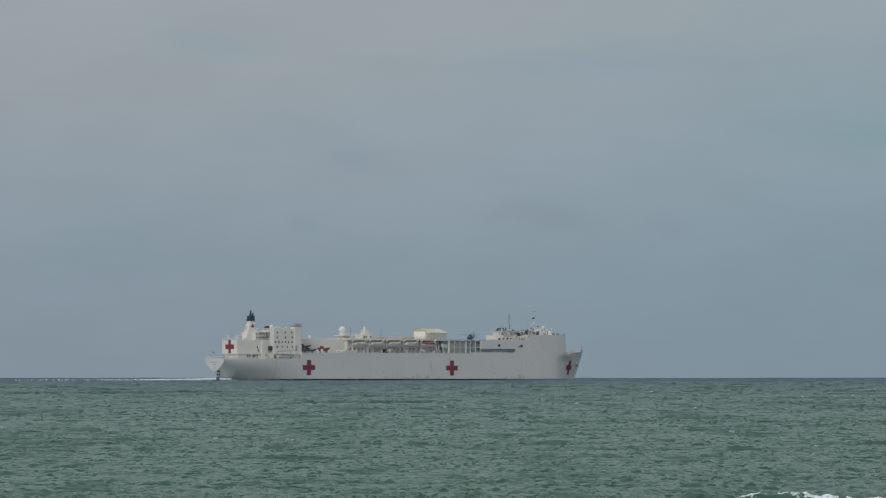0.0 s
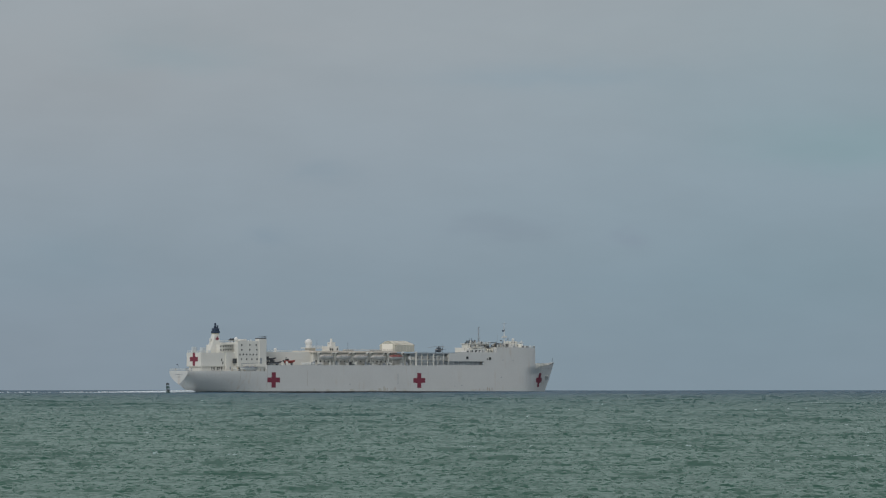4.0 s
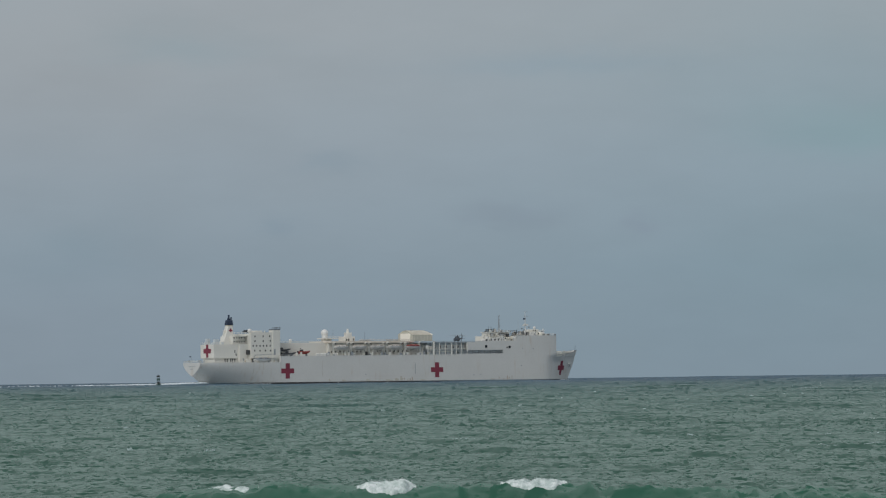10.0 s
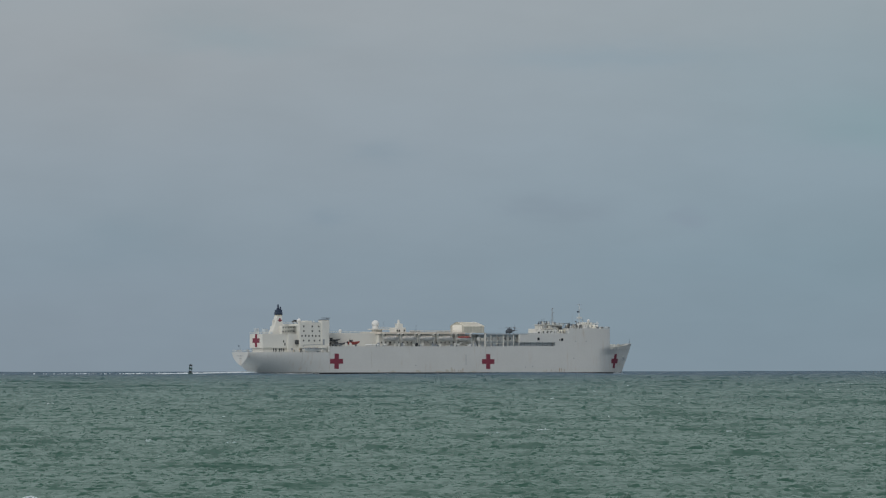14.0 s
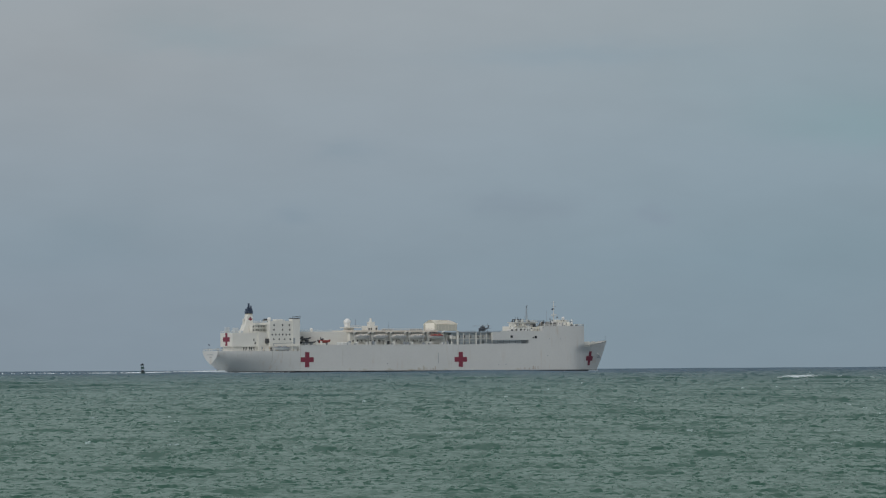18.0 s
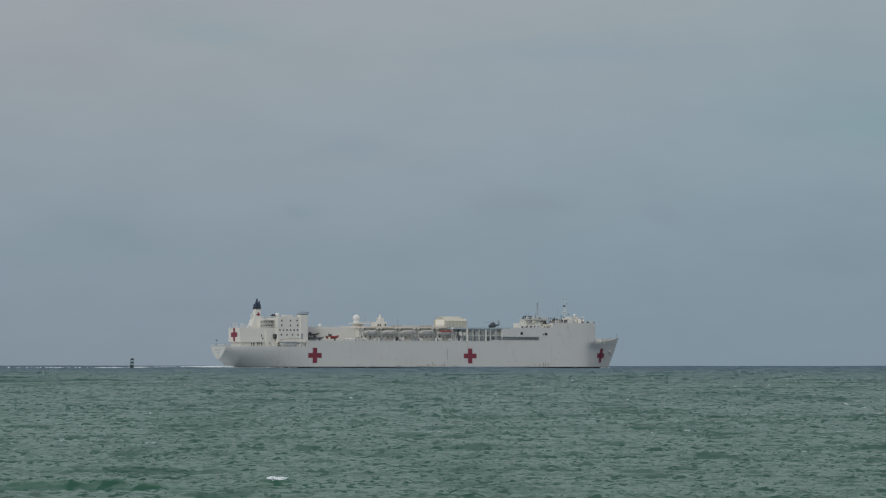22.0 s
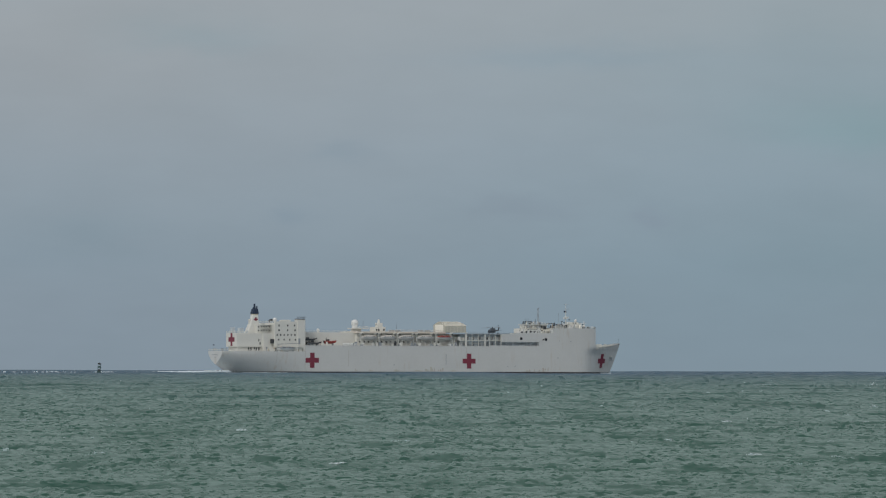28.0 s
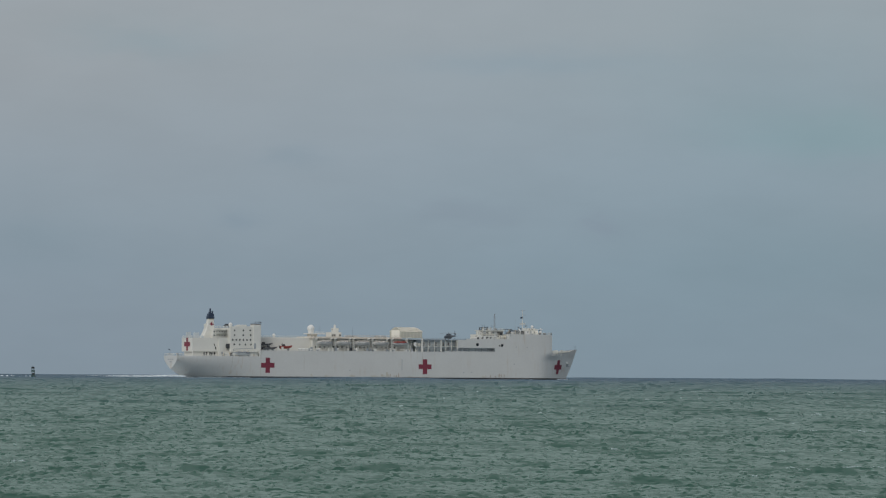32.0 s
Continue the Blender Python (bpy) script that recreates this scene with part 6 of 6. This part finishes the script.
pick = random.Random(17)
for k in range(12):
    far = 620 + 900 * pick.random()
    long = pick.uniform(9, 22) * (0.6 + far / 1000)
    shoal_swell(far * math.tan(radians(pick.uniform(-5.5, 5.5))), far, long, pick.uniform(0.22, 0.34) * (0.75 + far / 1600), 21.0 + k, ((-long * 0.1, long * 0.06, 0.5),) if k % 3 == 0 else ())


def outer_bar(x, y, length, seed, on, off):
    """A swell that spills white on the outer bar and runs on."""
    wave = tagged(new("shoal_wave"), "far swell spilling white over the outer bar", "wave", "swells over the shoal")
    form = wave_ridge("wave_face", wave, -length / 2, length / 2, 0.95, 3.5, 6.0, seed, M_OFFSHORE)
    gen = np.random.default_rng(int(seed))
    at, size = [], []
    for u in np.arange(-0.42, 0.40, 0.002):
        broken = max(0.0, 1 - abs(u + 0.24) / 0.19)             # white at one end, a thin torn lip along the rest
        if gen.random() < broken * 3 or noise.noise((u * 14.0, seed, 0.0)) > 0.22:
            for _ in range(2 + int(3 * broken)):
                wx = u * length + gen.normal(0, 0.1)
                wy, wz = form(wx, -0.05 - abs(gen.normal(0, 0.05 + 0.25 * broken)))
                at.append((wx, wy - 0.05, wz + 0.03))
                size.append(gen.uniform(0.03, 0.07) + gen.uniform(0.02, 0.08) * broken)
        thrown = max(0.0, 1 - abs(u + 0.13) / 0.13)             # spray blown back off the crest
        for _ in range(int(4 * thrown)):
            wx = u * length + gen.normal(0, 0.2)
            wy, wz = form(wx, 0.1)
            at.append((wx, wy + 0.2, wz + abs(gen.normal(0, 0.42)) * thrown))
            size.append(gen.uniform(0.015, 0.045))
    lumps("foam", at, size, M_WASH, wave, int(seed))["kind"] = "stuff"
    stages = ((0.0, -1.3), (on - 1.5, -1.2), (on, -0.1), (off, -0.1), (off + 1.5, -1.2), (32.0, -1.3))
    BREAKERS.append((wave, [(t, pose(x, y - 2.0 * (t - on), z)) for t, z in stages if 0 <= t <= 32], []))


outer_bar(95.5, 1300, 30.0, 61.0, 16.2, 18.2)
outer_bar(102, 1100, 17.0, 62.0, 26.2, 26.9)


def whitecap(x, y, t, long, seed):
    """One crest that spills white for a second or two."""
    gen = np.random.default_rng(seed)
    ys = y + SEA_SPEED * t + np.arange(-1.5, 2.5, 0.1)
    hs = sea_height(np.full_like(ys, x), ys)
    y, top = y + float(np.arange(-1.5, 2.5, 0.1)[int(np.argmax(hs))]), float(hs.max())
    at, size = [], []
    fine = 0.5 + y / 700
    for _ in range(130):
        u = gen.uniform(-1, 1)
        rise = (1 - u * u) * (0.6 + 0.6 * noise.noise((u * 3.0, seed, 0.0)))
        at.append((u * long * 0.5, gen.normal(0, 0.06) - 0.15, gen.uniform(-0.05, 0.07) * rise * fine * 1.4))
        size.append(gen.uniform(0.010, 0.026) * fine * (0.5 + rise))
    cap = lumps("whitecap", at, size, M_WASH, None, seed)
    tagged(cap, "small wave crest spilling white on green water", "whitecap", "whitecaps")
    stages = ((0.0, -0.8), (t - 1.0, -0.5), (t - 0.3, 0.0), (t + 0.5, 0.0), (t + 1.3, -0.5), (32.0, -0.8))
    BREAKERS.append((cap, [(s, pose(x, y - SEA_SPEED * (s - t), top + z)) for s, z in stages if 0 <= s <= 32], []))


def spill(t, *caps):
    for k, (x, y, long) in enumerate(caps):
        whitecap(x, y, t + 0.1 * (k % 3 - 1), long * 1.3, int(t * 20) + k)


spill(2, (-11.9, 176, 0.5))
spill(14, (69.6, 1186, 1.5), (3.2, 309, 0.7), (-12.7, 145, 0.3), (8.6, 385, 0.5), (-44.3, 525, 0.8))
spill(17, (4.9, 254, 0.5), (5.3, 217, 0.3), (19.4, 295, 0.6), (-22.0, 274, 0.6), (-21.0, 272, 0.4), (10.3, 250, 0.4), (-20.1, 296, 0.4), (16.1, 294, 0.4))
spill(20, (0.9, 150, 0.3))
spill(23, (5.4, 228, 0.6), (-11.0, 239, 0.4), (-2.7, 232, 0.4), (16.6, 282, 0.4), (12.6, 226, 0.3), (0.1, 216, 0.3))
spill(25, (-3.9, 195, 0.4), (11.7, 213, 0.5), (-2.8, 278, 0.4))
spill(28, (25.1, 378, 1.0), (21.8, 348, 0.6), (-2.2, 196, 0.6), (-8.9, 297, 0.5), (14.6, 214, 0.5))
spill(30, (-4.4, 262, 0.5), (4.0, 189, 0.4))
spill(31, (4.6, 300, 0.5), (17.7, 198, 0.4), (4.2, 174, 0.4), (6.4, 183, 0.3), (16.9, 236, 0.5), (-5.8, 223, 0.3))


def whitecaps():
    """Small flecks of foam on the steepest crests, carried by the water."""
    gen = np.random.default_rng(31)
    n = 1500
    d = 240 + 1400 * gen.random(n) ** 1.7
    x = d * np.tan(np.radians(gen.uniform(-6.2, 6.2, n)))
    # climb to the next crest, and keep the highest
    ys = d[:, None] + np.arange(0, 6, 0.25)[None, :]
    hs = sea_height(np.repeat(x[:, None], ys.shape[1], 1), ys)
    peak = hs.argmax(1)
    y, top = ys[np.arange(n), peak], hs.max(1)
    high = np.argsort(-top / (1 + d / 900))[:70]
    at, size = [], []
    for k in high:
        long = (0.08 + 0.42 * gen.random() ** 2.5) * (1 + d[k] / 500)
        m = int(gen.integers(26, 70))
        fx = x[k] + gen.normal(0, long * 0.5, m)
        fy = y[k] - np.abs(gen.normal(0, 0.10, m))
        fz = sea_height(fx, fy) + gen.uniform(-0.01, 0.02, m)
        at.extend(np.stack([fx, fy, fz], -1).tolist())
        size.extend((gen.uniform(0.006, 0.018, m) * (1 + d[k] / 350)).tolist())
    flecks = lumps("foam_flecks", at, size, M_FLECK, sea, 31)
    return tagged(flecks, "scattered small white flecks of foam", kind="stuff")


whitecaps()

# ---------------------------------------------------------------- movement


def ship_poses():
    """The ship turns slowly to starboard as she draws away to the right."""
    x, y, rows, dt = -179.96, 3049.82, [], 0.1
    for i in range(321):
        u = i * dt / 16 - 1
        head = 0.50533 - 0.11818 * u + 0.02084 * u * u + 0.01345 * u ** 3
        speed = 2.895 + 0.5456 * u - 0.0342 * u * u
        if i % 20 == 0:
            rows.append((i * dt, pose(x, y, 0.0, 0, 0, math.degrees(head))))
        x += speed * math.cos(head) * dt
        y += speed * math.sin(head) * dt
    return rows


def motions():
    way = ship_poses()
    walk(ship, way)
    for ob, on in ABOARD:
        walk(ob, [(t, m @ on) for t, m in way])
    walk(wake, way)
    walk(sea, [(0, pose(0, 0, 0)), (32, pose(0, -SEA_SPEED * 32, 0))])
    for thing, rows, pieces in BREAKERS:
        walk(thing, rows)
        for piece, steps in pieces:
            walk(piece, steps)
    walk(cloud, [(t, pose(0, 0, 0, 0, 0, -0.041 * (t - 19))) for t in (0, 16, 32)])
    sway = []
    for i in range(33):
        sway.append((i, pose(-166.7, 2898.5, 0.12 * math.sin(1.3 * i + 0.4), 3.0 * math.sin(1.1 * i), 3.5 * math.sin(0.9 * i + 1.0), 0)))
    walk(buoy, sway)


motions()
